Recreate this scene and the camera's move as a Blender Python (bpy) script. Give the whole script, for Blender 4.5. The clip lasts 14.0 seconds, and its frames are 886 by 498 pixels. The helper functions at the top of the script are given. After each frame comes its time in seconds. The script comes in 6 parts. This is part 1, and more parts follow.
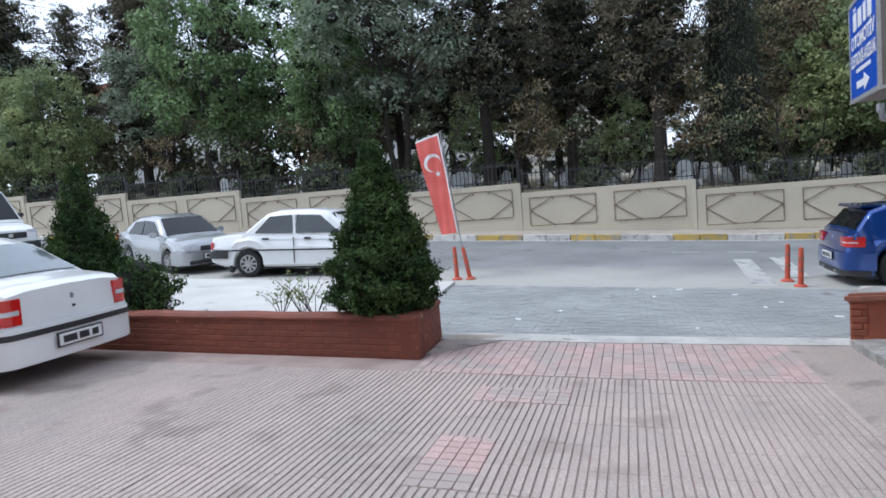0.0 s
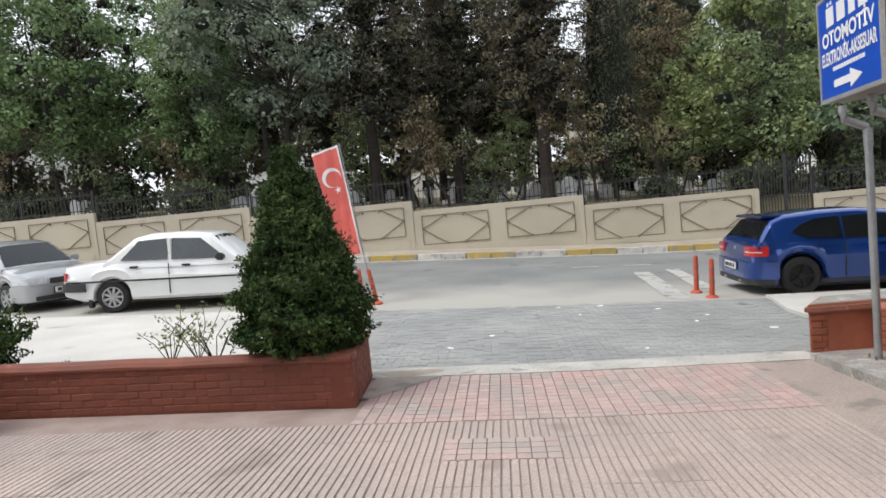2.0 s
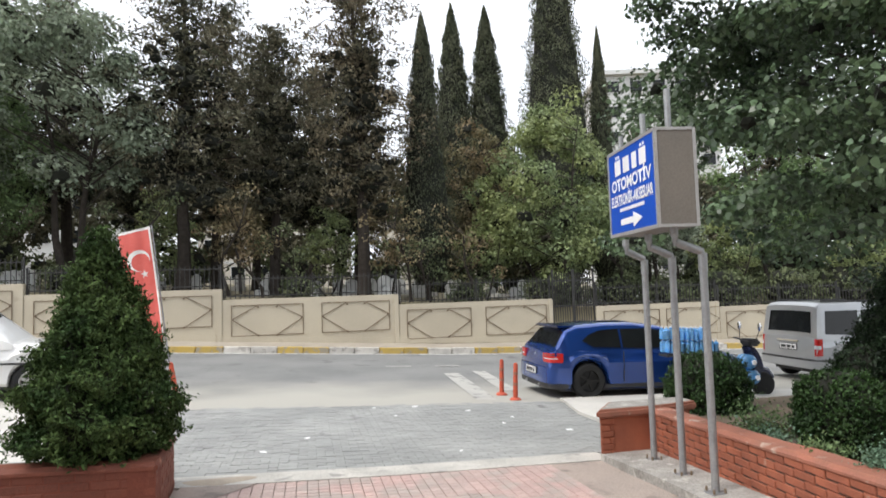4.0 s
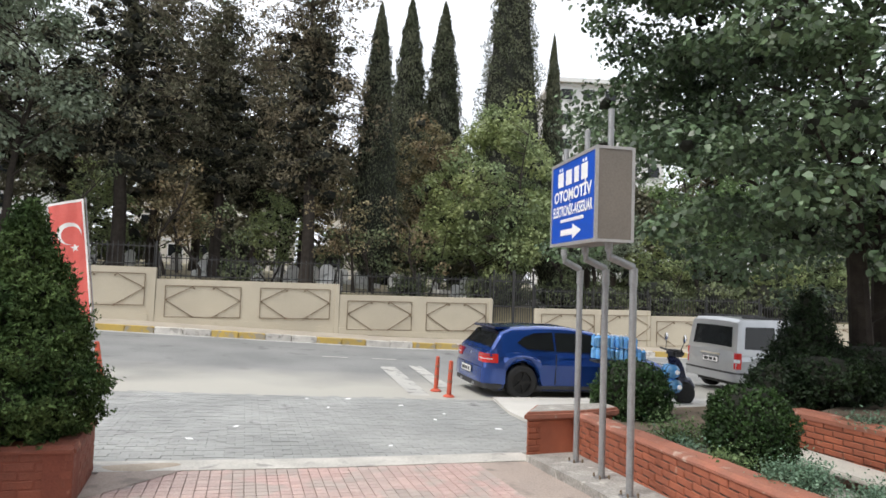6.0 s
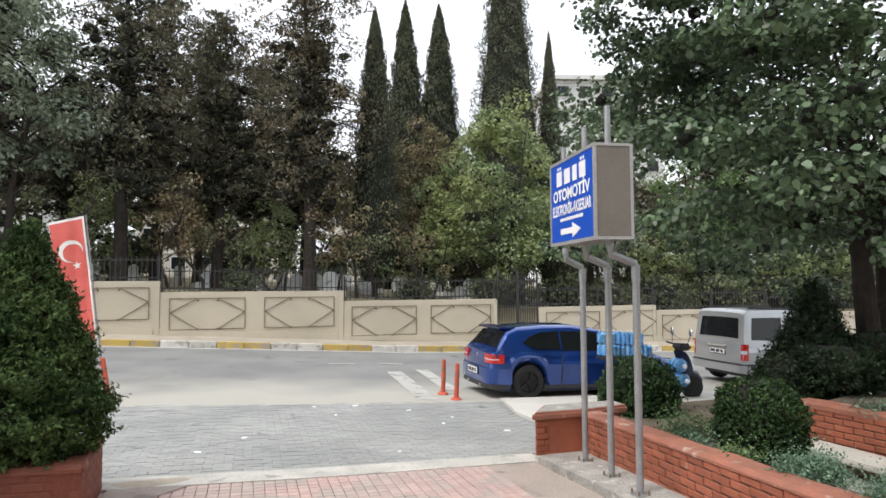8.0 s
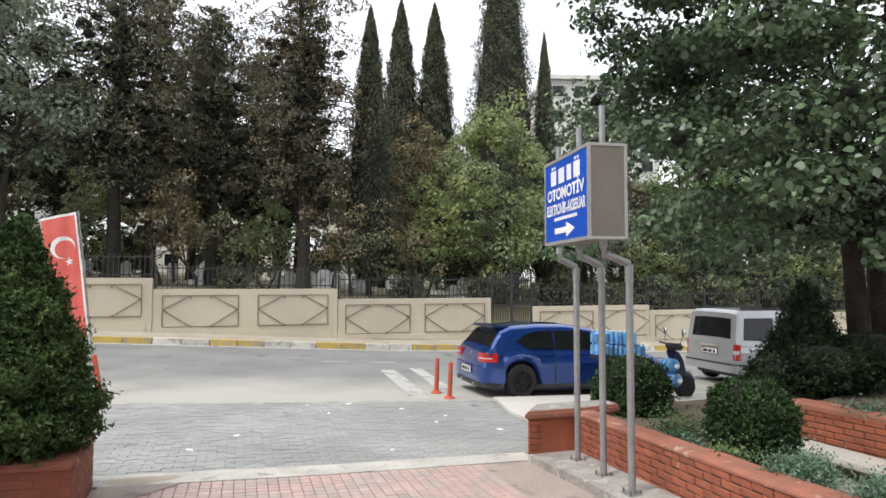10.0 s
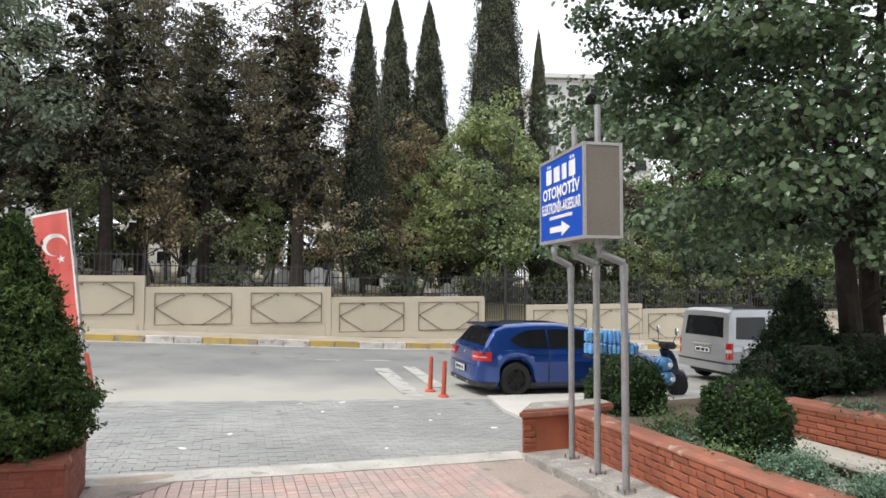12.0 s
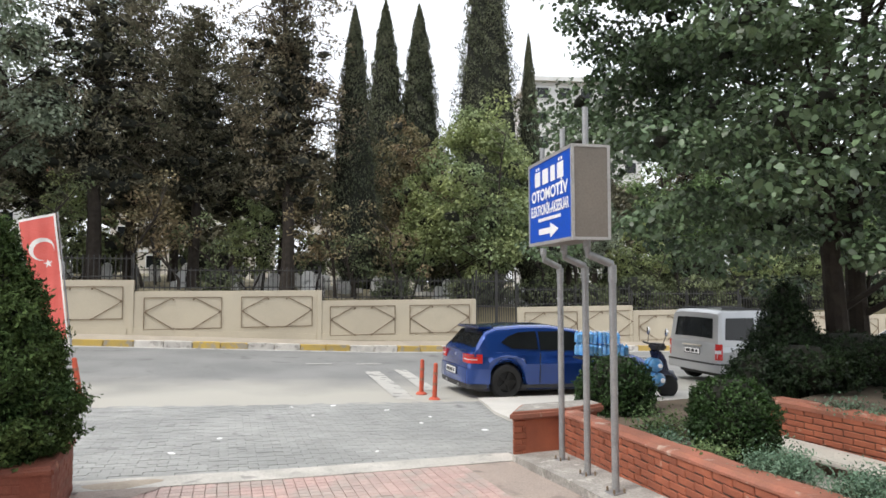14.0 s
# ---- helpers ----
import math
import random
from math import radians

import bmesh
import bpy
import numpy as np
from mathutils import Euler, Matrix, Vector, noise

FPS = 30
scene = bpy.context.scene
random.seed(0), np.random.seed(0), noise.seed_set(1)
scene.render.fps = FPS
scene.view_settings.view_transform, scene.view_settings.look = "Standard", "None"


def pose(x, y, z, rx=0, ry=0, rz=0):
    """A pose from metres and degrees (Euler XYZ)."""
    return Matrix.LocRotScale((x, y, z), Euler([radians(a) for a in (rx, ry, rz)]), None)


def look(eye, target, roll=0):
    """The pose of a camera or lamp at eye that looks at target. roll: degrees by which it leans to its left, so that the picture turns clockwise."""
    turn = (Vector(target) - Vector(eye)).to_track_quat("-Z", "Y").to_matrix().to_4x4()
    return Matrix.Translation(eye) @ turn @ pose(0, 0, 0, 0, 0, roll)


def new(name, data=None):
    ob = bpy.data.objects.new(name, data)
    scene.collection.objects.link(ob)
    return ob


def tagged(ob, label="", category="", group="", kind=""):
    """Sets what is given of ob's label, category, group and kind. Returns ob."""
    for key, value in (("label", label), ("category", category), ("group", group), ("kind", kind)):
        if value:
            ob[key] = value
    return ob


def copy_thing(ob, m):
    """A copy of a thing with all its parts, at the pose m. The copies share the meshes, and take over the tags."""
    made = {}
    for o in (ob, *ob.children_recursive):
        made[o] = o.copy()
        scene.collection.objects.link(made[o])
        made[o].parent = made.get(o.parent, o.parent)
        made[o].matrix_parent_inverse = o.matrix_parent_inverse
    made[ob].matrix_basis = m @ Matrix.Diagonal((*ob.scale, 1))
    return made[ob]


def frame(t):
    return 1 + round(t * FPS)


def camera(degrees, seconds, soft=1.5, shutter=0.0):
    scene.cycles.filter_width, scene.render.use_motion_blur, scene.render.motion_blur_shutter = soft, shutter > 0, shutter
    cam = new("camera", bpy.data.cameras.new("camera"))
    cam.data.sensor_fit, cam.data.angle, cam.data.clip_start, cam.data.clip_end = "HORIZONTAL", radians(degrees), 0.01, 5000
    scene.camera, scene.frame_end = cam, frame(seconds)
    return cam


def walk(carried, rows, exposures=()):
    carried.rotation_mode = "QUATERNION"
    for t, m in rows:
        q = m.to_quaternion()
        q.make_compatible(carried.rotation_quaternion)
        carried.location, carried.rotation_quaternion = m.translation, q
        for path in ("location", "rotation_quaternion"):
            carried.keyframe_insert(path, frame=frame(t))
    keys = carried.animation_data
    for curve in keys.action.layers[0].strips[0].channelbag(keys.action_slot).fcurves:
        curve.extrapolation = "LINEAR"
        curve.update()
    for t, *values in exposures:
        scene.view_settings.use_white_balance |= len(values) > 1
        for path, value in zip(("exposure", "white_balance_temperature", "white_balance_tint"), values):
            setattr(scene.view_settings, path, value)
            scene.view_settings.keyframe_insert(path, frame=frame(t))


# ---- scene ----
cam = camera(71.1, 14.0, 1.6, 0.3)
PATH = [
    (0, (0.142, 0.079, 1.768), (-0.439, 1.985, 1.596), -4.8),
    (0.5, (-0.031, 0.419, 1.774), (-0.514, 2.357, 1.665), -5.4),
    (1, (-0.3, 0.59, 1.755), (-0.393, 2.582, 1.608), -6.5),
    (1.5, (-0.518, 0.78, 1.756), (-0.665, 2.768, 1.59), -7.2),
    (2, (-0.683, 0.933, 1.751), (-0.867, 2.919, 1.608), -5.6),
    (2.5, (-0.812, 0.937, 1.757), (-0.79, 2.936, 1.706), 0.2),
    (3, (-0.998, 0.879, 1.791), (-0.599, 2.835, 1.682), -1.1),
    (3.5, (-1.042, 0.897, 1.771), (-0.574, 2.839, 1.677), -0.9),
    (4, (-0.873, 0.803, 1.838), (-0.442, 2.752, 1.959), -1.8),
    (4.2, (-0.847, 0.742, 1.863), (-0.418, 2.69, 2.004), -1.4),
    (6.3, (-0.868, 0.721, 1.893), (-0.254, 2.622, 1.973), 2.0),
    (6.5, (-0.859, 0.722, 1.889), (-0.256, 2.628, 1.954), 1.4),
    (7, (-0.831, 0.745, 1.898), (-0.261, 2.662, 1.957), -0.2),
    (7.5, (-0.843, 0.722, 1.894), (-0.28, 2.64, 1.965), -0.0),
    (8, (-0.844, 0.729, 1.911), (-0.252, 2.637, 2.017), -0.3),
    (8.5, (-0.845, 0.739, 1.908), (-0.249, 2.645, 2.017), -0.6),
    (9, (-0.843, 0.727, 1.91), (-0.246, 2.632, 2.017), 0.2),
    (11.5, (-0.839, 0.737, 1.91), (-0.211, 2.634, 2.007), -0.3),
    (12, (-0.853, 0.74, 1.915), (-0.224, 2.636, 2.011), 0.2),
    (12.5, (-0.837, 0.747, 1.909), (-0.186, 2.636, 2.006), -0.1),
    (13, (-0.84, 0.748, 1.917), (-0.197, 2.639, 2.018), -0.2),
    (13.5, (-0.828, 0.746, 1.916), (-0.174, 2.633, 2.026), -0.2),
    (14, (-0.836, 0.727, 1.906), (-0.181, 2.614, 2.012), -0.1),
]
LIGHT = ((0.0, 0.45, 5500, 10), (0.5, 0.5, 5900, 11), (1.2, 0.55, 6250, 10), (2.0, 0.55, 6350, 10), (3.0, 0.55, 6450, 10), (4.0, 0.76, 6450, 10), (14.0, 0.79, 6500, 10))
walk(cam, [(t, look(eye, target, roll)) for t, eye, target, roll in PATH], LIGHT)

# ---- light ----
world = bpy.data.worlds.new("overcast_sky")
scene.world = world
world.use_nodes = True
wn, wl = world.node_tree.nodes, world.node_tree.links
sky = wn.new("ShaderNodeTexSky")
sky.sky_type, sky.sun_disc = "NISHITA", False
sky.sun_elevation, sky.sun_rotation = radians(48), radians(278)
sky.dust_density, sky.air_density = 4.0, 1.0
veil = wn.new("ShaderNodeMixRGB")
veil.inputs[0].default_value = 0.8
veil.inputs[2].default_value = (9.0, 9.3, 9.8, 1)
wl.new(sky.outputs[0], veil.inputs[1])
wl.new(veil.outputs[0], wn["Background"].inputs[0])
wn["Background"].inputs[1].default_value = 0.108
sun = new("sun", bpy.data.lights.new("sun", "SUN"))
sun.data.energy, sun.data.angle, sun.data.color = 1.5, radians(18), (1.0, 0.95, 0.88)
sun.matrix_world = look((-10, 4, 19), (0, 8, 0))


# ---- materials ----
def mat(name, a, b=None, scale=6.0, rough=0.7, bump=0.0, metal=0.0, fine=60.0, detail=0.25, island=0.0, coat=0.0, wear=None, trans=0.0, spec=0.5):
    """A surface whose colour drifts between a and b at a coarse scale, with fine grain, relief and optional stains."""
    m = bpy.data.materials.new(name)
    m.use_nodes = True
    n, l = m.node_tree.nodes, m.node_tree.links
    p = n["Principled BSDF"]
    b = b or tuple(c * 0.8 for c in a)
    co = n.new("ShaderNodeNewGeometry")
    big, small = n.new("ShaderNodeTexNoise"), n.new("ShaderNodeTexNoise")
    big.inputs["Scale"].default_value, big.inputs["Detail"].default_value = scale, 5
    small.inputs["Scale"].default_value, small.inputs["Detail"].default_value = fine, 3
    for t in (big, small):
        l.new(co.outputs["Position"], t.inputs["Vector"])
    ramp = n.new("ShaderNodeMapRange")
    ramp.inputs[1].default_value, ramp.inputs[2].default_value = 0.35, 0.65
    l.new(big.outputs[0], ramp.inputs[0])
    mix = n.new("ShaderNodeMixRGB")
    mix.inputs[1].default_value, mix.inputs[2].default_value = (*a, 1), (*b, 1)
    l.new(ramp.outputs[0], mix.inputs[0])
    grain = n.new("ShaderNodeMixRGB")
    grain.blend_type = "OVERLAY"
    grain.inputs[0].default_value = detail
    l.new(mix.outputs[0], grain.inputs[1])
    l.new(small.outputs[0], grain.inputs[2])
    out = grain.outputs[0]
    if wear:
        spot = n.new("ShaderNodeTexNoise")
        spot.inputs["Scale"].default_value, spot.inputs["Detail"].default_value = wear[1], 8
        l.new(co.outputs["Position"], spot.inputs["Vector"])
        cut = n.new("ShaderNodeMapRange")
        cut.inputs[1].default_value, cut.inputs[2].default_value = wear[2], wear[2] + 0.08
        l.new(spot.outputs[0], cut.inputs[0])
        st = n.new("ShaderNodeMixRGB")
        st.inputs[2].default_value = (*wear[0], 1)
        l.new(cut.outputs[0], st.inputs[0])
        l.new(out, st.inputs[1])
        out = st.outputs[0]
    if island:
        geo, ob = n.new("ShaderNodeNewGeometry"), n.new("ShaderNodeObjectInfo")
        add = n.new("ShaderNodeMath")
        l.new(geo.outputs["Random Per Island"], add.inputs[0])
        l.new(ob.outputs["Random"], add.inputs[1])
        fr = n.new("ShaderNodeMath")
        fr.operation = "FRACT"
        l.new(add.outputs[0], fr.inputs[0])
        mr = n.new("ShaderNodeMapRange")
        mr.inputs[3].default_value, mr.inputs[4].default_value = 1 - island, 1 + island
        l.new(fr.outputs[0], mr.inputs[0])
        hs = n.new("ShaderNodeHueSaturation")
        l.new(mr.outputs[0], hs.inputs["Value"])
        l.new(out, hs.inputs["Color"])
        out = hs.outputs[0]
    l.new(out, p.inputs["Base Color"])
    p.inputs["Roughness"].default_value, p.inputs["Metallic"].default_value = rough, metal
    p.inputs["Coat Weight"].default_value, p.inputs["Coat Roughness"].default_value = coat, 0.04
    p.inputs["Specular IOR Level"].default_value = spec
    if bump:
        bp = n.new("ShaderNodeBump")
        bp.inputs["Strength"].default_value, bp.inputs["Distance"].default_value = bump, 0.01
        l.new(small.outputs[0], bp.inputs["Height"])
        l.new(bp.outputs[0], p.inputs["Normal"])
    if trans:
        tr = n.new("ShaderNodeBsdfTranslucent")
        l.new(out, tr.inputs["Color"])
        ms = n.new("ShaderNodeMixShader")
        ms.inputs[0].default_value = trans
        l.new(p.outputs[0], ms.inputs[1])
        l.new(tr.outputs[0], ms.inputs[2])
        l.new(ms.outputs[0], n["Material Output"].inputs[0])
    return m


M_ROAD = mat("asphalt_worn", (0.175, 0.178, 0.175), (0.225, 0.226, 0.22), 0.5, 0.85, 0.4, fine=90, detail=0.35, wear=((0.12, 0.12, 0.12), 1.1, 0.62))
rn, rl = M_ROAD.node_tree.nodes, M_ROAD.node_tree.links
# pale dust that traffic leaves along the near edge of the road
rco, rsep, rnoise = rn.new("ShaderNodeTexCoord"), rn.new("ShaderNodeSeparateXYZ"), rn.new("ShaderNodeTexNoise")
rl.new(rco.outputs["Object"], rsep.inputs[0])
rnoise.inputs["Scale"].default_value, rnoise.inputs["Detail"].default_value = 0.6, 6
rl.new(rco.outputs["Object"], rnoise.inputs["Vector"])
radd = rn.new("ShaderNodeMath")
radd.operation = "MULTIPLY_ADD"
radd.inputs[1].default_value = 3.2
rl.new(rnoise.outputs[0], radd.inputs[0])
rl.new(rsep.outputs[1], radd.inputs[2])
rmap = rn.new("ShaderNodeMapRange")
rmap.inputs[1].default_value, rmap.inputs[2].default_value, rmap.inputs[3].default_value, rmap.inputs[4].default_value = 14.4, 17.0, 0.85, 0.0
rl.new(radd.outputs[0], rmap.inputs[0])
rmix = rn.new("ShaderNodeMixRGB")
rmix.inputs[2].default_value = (0.41, 0.395, 0.35, 1)
rp = rn["Principled BSDF"]
rl.new(rp.inputs["Base Color"].links[0].from_socket, rmix.inputs[1])
rl.new(rmap.outputs[0], rmix.inputs[0])
rl.new(rmix.outputs[0], rp.inputs["Base Color"])
M_DUST = mat("dusty_concrete", (0.50, 0.48, 0.44), (0.38, 0.365, 0.335), 2.2, 0.9, 0.4, fine=50, detail=0.45, wear=((0.27, 0.26, 0.245), 4, 0.58))
M_EARTH = mat("earth", (0.075, 0.058, 0.042), (0.14, 0.11, 0.08), 1.5, 0.95, 0.8, fine=25)
M_GRASS = mat("dry_ground", (0.12, 0.11, 0.06), (0.20, 0.17, 0.11), 0.4, 0.95, 0.6, fine=12)
M_PAVER = mat("grey_paver", (0.25, 0.257, 0.25), (0.325, 0.33, 0.32), 0.7, 0.9, 0.5, fine=80, island=0.08, wear=((0.17, 0.17, 0.17), 2.0, 0.63))
M_RIB = mat("pink_ribbed_concrete", (0.425, 0.345, 0.305), (0.355, 0.30, 0.268), 0.9, 0.85, 0.5, fine=70, detail=0.5, island=0.04, wear=((0.30, 0.245, 0.215), 1.7, 0.58))
M_GROUT = mat("dark_grout", (0.27, 0.205, 0.18), (0.34, 0.27, 0.24), 3, 0.95, 0.4)
M_REDTILE = mat("red_tile", (0.455, 0.32, 0.29), (0.415, 0.325, 0.295), 1.2, 0.8, 0.5, fine=70, detail=0.4, island=0.08, wear=((0.37, 0.31, 0.28), 1.9, 0.5))
M_BED = mat("sand_joint", (0.25, 0.25, 0.24), (0.30, 0.30, 0.285), 3, 0.95, 0.4)
M_PLAIN = mat("worn_brown_concrete", (0.36, 0.295, 0.255), (0.29, 0.245, 0.215), 1.1, 0.9, 0.6, fine=60, detail=0.45, wear=((0.22, 0.185, 0.165), 2.6, 0.56))
M_SAND = mat("sand", (0.42, 0.36, 0.29), (0.33, 0.28, 0.22), 6, 0.95, 0.7, fine=50)
M_CONC = mat("pale_concrete", (0.56, 0.54, 0.50), (0.46, 0.45, 0.42), 0.8, 0.9, 0.35, fine=60, wear=((0.33, 0.32, 0.30), 1.8, 0.64))
M_CONC2 = mat("grey_concrete", (0.34, 0.325, 0.30), (0.24, 0.225, 0.205), 4, 0.9, 0.8, fine=45, detail=0.6, wear=((0.46, 0.44, 0.40), 7, 0.6))
M_BRICK = mat("painted_brick", (0.34, 0.105, 0.055), (0.26, 0.082, 0.046), 5, 0.8, 0.5, fine=80, island=0.14, wear=((0.45, 0.29, 0.22), 9, 0.68))
M_BRICKD = mat("dark_red_paint", (0.195, 0.057, 0.032), (0.145, 0.046, 0.029), 3, 0.75, 0.5, fine=70, island=0.08, wear=((0.33, 0.15, 0.10), 7, 0.66))
M_MORTARD = mat("painted_joint", (0.19, 0.056, 0.033), (0.16, 0.048, 0.03), 5, 0.9, 0.5)
M_MORTAR = mat("dark_mortar", (0.085, 0.05, 0.037), (0.13, 0.08, 0.06), 8, 0.95, 0.5)
M_COPE = mat("red_coping", (0.34, 0.128, 0.082), (0.26, 0.11, 0.074), 4, 0.8, 0.5, fine=60, wear=((0.42, 0.31, 0.25), 6, 0.60))
M_CREAM = mat("cream_render", (0.52, 0.465, 0.36), (0.46, 0.41, 0.32), 0.6, 0.9, 0.25, fine=60, wear=((0.42, 0.37, 0.29), 1.3, 0.66))
M_RUST = mat("brown_iron", (0.16, 0.115, 0.075), (0.21, 0.16, 0.11), 8, 0.7, 0.2)
M_IRON = mat("black_iron", (0.02, 0.02, 0.022), (0.035, 0.033, 0.03), 6, 0.5, 0.1)
M_YELLOW = mat("kerb_yellow", (0.50, 0.35, 0.085), (0.42, 0.31, 0.11), 3, 0.85, 0.4, island=0.12, wear=((0.33, 0.29, 0.22), 4, 0.54))
M_WHITE = mat("kerb_white", (0.60, 0.57, 0.52), (0.48, 0.455, 0.42), 3, 0.85, 0.4, island=0.12, wear=((0.33, 0.31, 0.28), 4, 0.55))
M_PAINT = mat("road_paint", (0.44, 0.43, 0.40), (0.37, 0.365, 0.345), 2.5, 0.85, 0.3, wear=((0.22, 0.22, 0.21), 3.5, 0.55))
M_SWALK = mat("far_pavement", (0.38, 0.335, 0.27), (0.31, 0.275, 0.225), 1.2, 0.9, 0.3)
M_STEEL = mat("galvanised_steel", (0.36, 0.37, 0.38), (0.30, 0.31, 0.32), 9, 0.45, 0.1, metal=0.6)
M_SIGNBOX = mat("grey_sign_case", (0.19, 0.17, 0.145), (0.165, 0.15, 0.13), 2, 0.5, 0.05)
M_ALU = mat("aluminium_edge", (0.5, 0.5, 0.5), (0.44, 0.44, 0.44), 5, 0.4, metal=0.5)
M_BLUE = mat("sign_blue", (0.012, 0.085, 0.50), (0.012, 0.075, 0.45), 2, 0.35, spec=0.4)
M_LETTER = mat("sign_white", (0.82, 0.82, 0.82), (0.76, 0.77, 0.78), 3, 0.4)
M_FLAG = mat("flag_red", (0.86, 0.20, 0.17), (0.80, 0.155, 0.13), 3, 0.8, trans=0.4)
M_FLAGW = mat("flag_white", (0.82, 0.8, 0.78), (0.76, 0.74, 0.72), 3, 0.8)
M_BOLL = mat("bollard_orange", (0.50, 0.085, 0.04), (0.42, 0.075, 0.04), 6, 0.6, 0.1, wear=((0.3, 0.1, 0.07), 9, 0.62))
M_CARWHITE = mat("car_white", (0.76, 0.76, 0.75), (0.72, 0.72, 0.71), 2, 0.35, coat=0.7, detail=0.05)
M_CARSILVER = mat("car_silver", (0.40, 0.41, 0.42), (0.36, 0.37, 0.38), 2, 0.3, metal=0.45, coat=0.7, detail=0.05)
M_CARBLUE = mat("car_blue", (0.016, 0.060, 0.27), (0.014, 0.052, 0.24), 2, 0.16, metal=0.5, coat=1.0, detail=0.05)
M_TRIM = mat("black_plastic", (0.022, 0.022, 0.024), (0.035, 0.035, 0.036), 6, 0.55, 0.1)
M_GLASS = mat("dark_glass", (0.010, 0.011, 0.012), (0.013, 0.015, 0.016), 2, 0.04, detail=0.0, spec=0.35)
M_GLASSC = mat("clear_car_glass", (0.035, 0.042, 0.040), (0.015, 0.018, 0.018), 1.6, 0.04, coat=1.0, detail=0.0, spec=0.5)
M_GLASSL = mat("pale_glass", (0.10, 0.125, 0.13), (0.13, 0.15, 0.155), 1.5, 0.05, coat=1.0, detail=0.0, spec=0.8)
M_TYRE = mat("rubber", (0.013, 0.013, 0.014), (0.02, 0.02, 0.02), 8, 0.85, 0.2)
M_RIM = mat("steel_rim", (0.45, 0.45, 0.45), (0.36, 0.36, 0.36), 9, 0.4, metal=0.7)
M_RIMB = mat("black_rim", (0.007, 0.007, 0.007), (0.011, 0.011, 0.011), 9, 0.4, coat=0.1, spec=0.3)
M_TAIL = mat("tail_red", (0.55, 0.015, 0.012), (0.45, 0.012, 0.01), 6, 0.15, coat=1.0)
M_LAMP = mat("clear_lens", (0.62, 0.64, 0.66), (0.5, 0.52, 0.55), 12, 0.1, coat=1.0)
M_PLATE = mat("number_plate", (0.75, 0.75, 0.74), (0.7, 0.7, 0.69), 9, 0.4)
M_BARK = mat("bark", (0.026, 0.020, 0.016), (0.045, 0.036, 0.028), 6, 0.95, 0.9, fine=30)
M_PINE = mat("pine_needles", (0.060, 0.066, 0.040), (0.180, 0.165, 0.115), 0.8, 0.8, island=0.5, trans=0.12, spec=0.12)
M_PINEB = mat("dry_pine_needles", (0.185, 0.155, 0.105), (0.065, 0.066, 0.042), 0.7, 0.8, island=0.5, trans=0.12, spec=0.12)
M_OAK = mat("grey_green_leaves", (0.16, 0.205, 0.135), (0.25, 0.29, 0.21), 0.7, 0.6, island=0.4, trans=0.3, spec=0.4)
M_LIME = mat("yellow_green_leaves", (0.29, 0.33, 0.135), (0.19, 0.25, 0.125), 0.5, 0.6, island=0.4, trans=0.35, spec=0.4)
M_CYP = mat("cypress_leaves", (0.070, 0.082, 0.048), (0.115, 0.122, 0.078), 0.8, 0.7, island=0.25, trans=0.1, spec=0.12)
M_THUJA = mat("thuja_leaves", (0.028, 0.056, 0.018), (0.075, 0.115, 0.038), 2.5, 0.7, island=0.6, trans=0.1, spec=0.12)
M_BOX = mat("box_leaves", (0.016, 0.040, 0.011), (0.034, 0.070, 0.019), 3, 0.5, island=0.6, trans=0.08, spec=0.25)
M_DARK = mat("dark_yew_leaves", (0.011, 0.024, 0.010), (0.024, 0.044, 0.016), 3, 0.5, island=0.6, trans=0.05, spec=0.25)
M_LINDEN = mat("linden_leaves", (0.125, 0.185, 0.095), (0.052, 0.088, 0.044), 0.9, 0.42, island=0.6, trans=0.16, spec=0.5)
M_GREEN = mat("fresh_green_leaves", (0.20, 0.28, 0.12), (0.13, 0.20, 0.085), 0.5, 0.6, island=0.45, trans=0.3, spec=0.35)
M_WILD = mat("undergrowth_leaves", (0.085, 0.11, 0.055), (0.15, 0.17, 0.09), 0.9, 0.7, island=0.6, trans=0.2, spec=0.25)
M_AUTUMN = mat("browning_leaves", (0.24, 0.18, 0.11), (0.17, 0.16, 0.085), 0.7, 0.7, island=0.5, trans=0.25, spec=0.25)
M_SEDUM = mat("sedum_leaves", (0.17, 0.275, 0.185), (0.10, 0.175, 0.11), 6, 0.5, island=0.25, trans=0.2)
# near-black, so the cores carry the shade inside crowns and bushes as colour
M_CORE = mat("twig_shade", (0.009, 0.011, 0.006), (0.014, 0.015, 0.009), 5, 0.95)
M_STONE = mat("grave_marble", (0.66, 0.66, 0.64), (0.52, 0.52, 0.50), 2, 0.7, 0.2, wear=((0.25, 0.25, 0.24), 4, 0.6))
M_FACADE = mat("facade_cream", (0.58, 0.54, 0.46), (0.52, 0.48, 0.42), 0.3, 0.9)
M_FACADEW = mat("facade_white", (0.66, 0.66, 0.64), (0.58, 0.58, 0.57), 0.3, 0.9)
M_ROOFT = mat("roof_tile", (0.36, 0.16, 0.10), (0.30, 0.14, 0.09), 1, 0.9)
M_BENCH = mat("bench_white", (0.52, 0.50, 0.45), (0.44, 0.42, 0.38), 3, 0.7, 0.2)
M_BOTTLE = mat("blue_bottle_plastic", (0.10, 0.36, 0.72), (0.22, 0.50, 0.80), 9, 0.12, coat=0.8, trans=0.35, island=0.5)
M_SCOOT = mat("scooter_navy", (0.015, 0.02, 0.05), (0.02, 0.025, 0.06), 5, 0.25, coat=0.8)
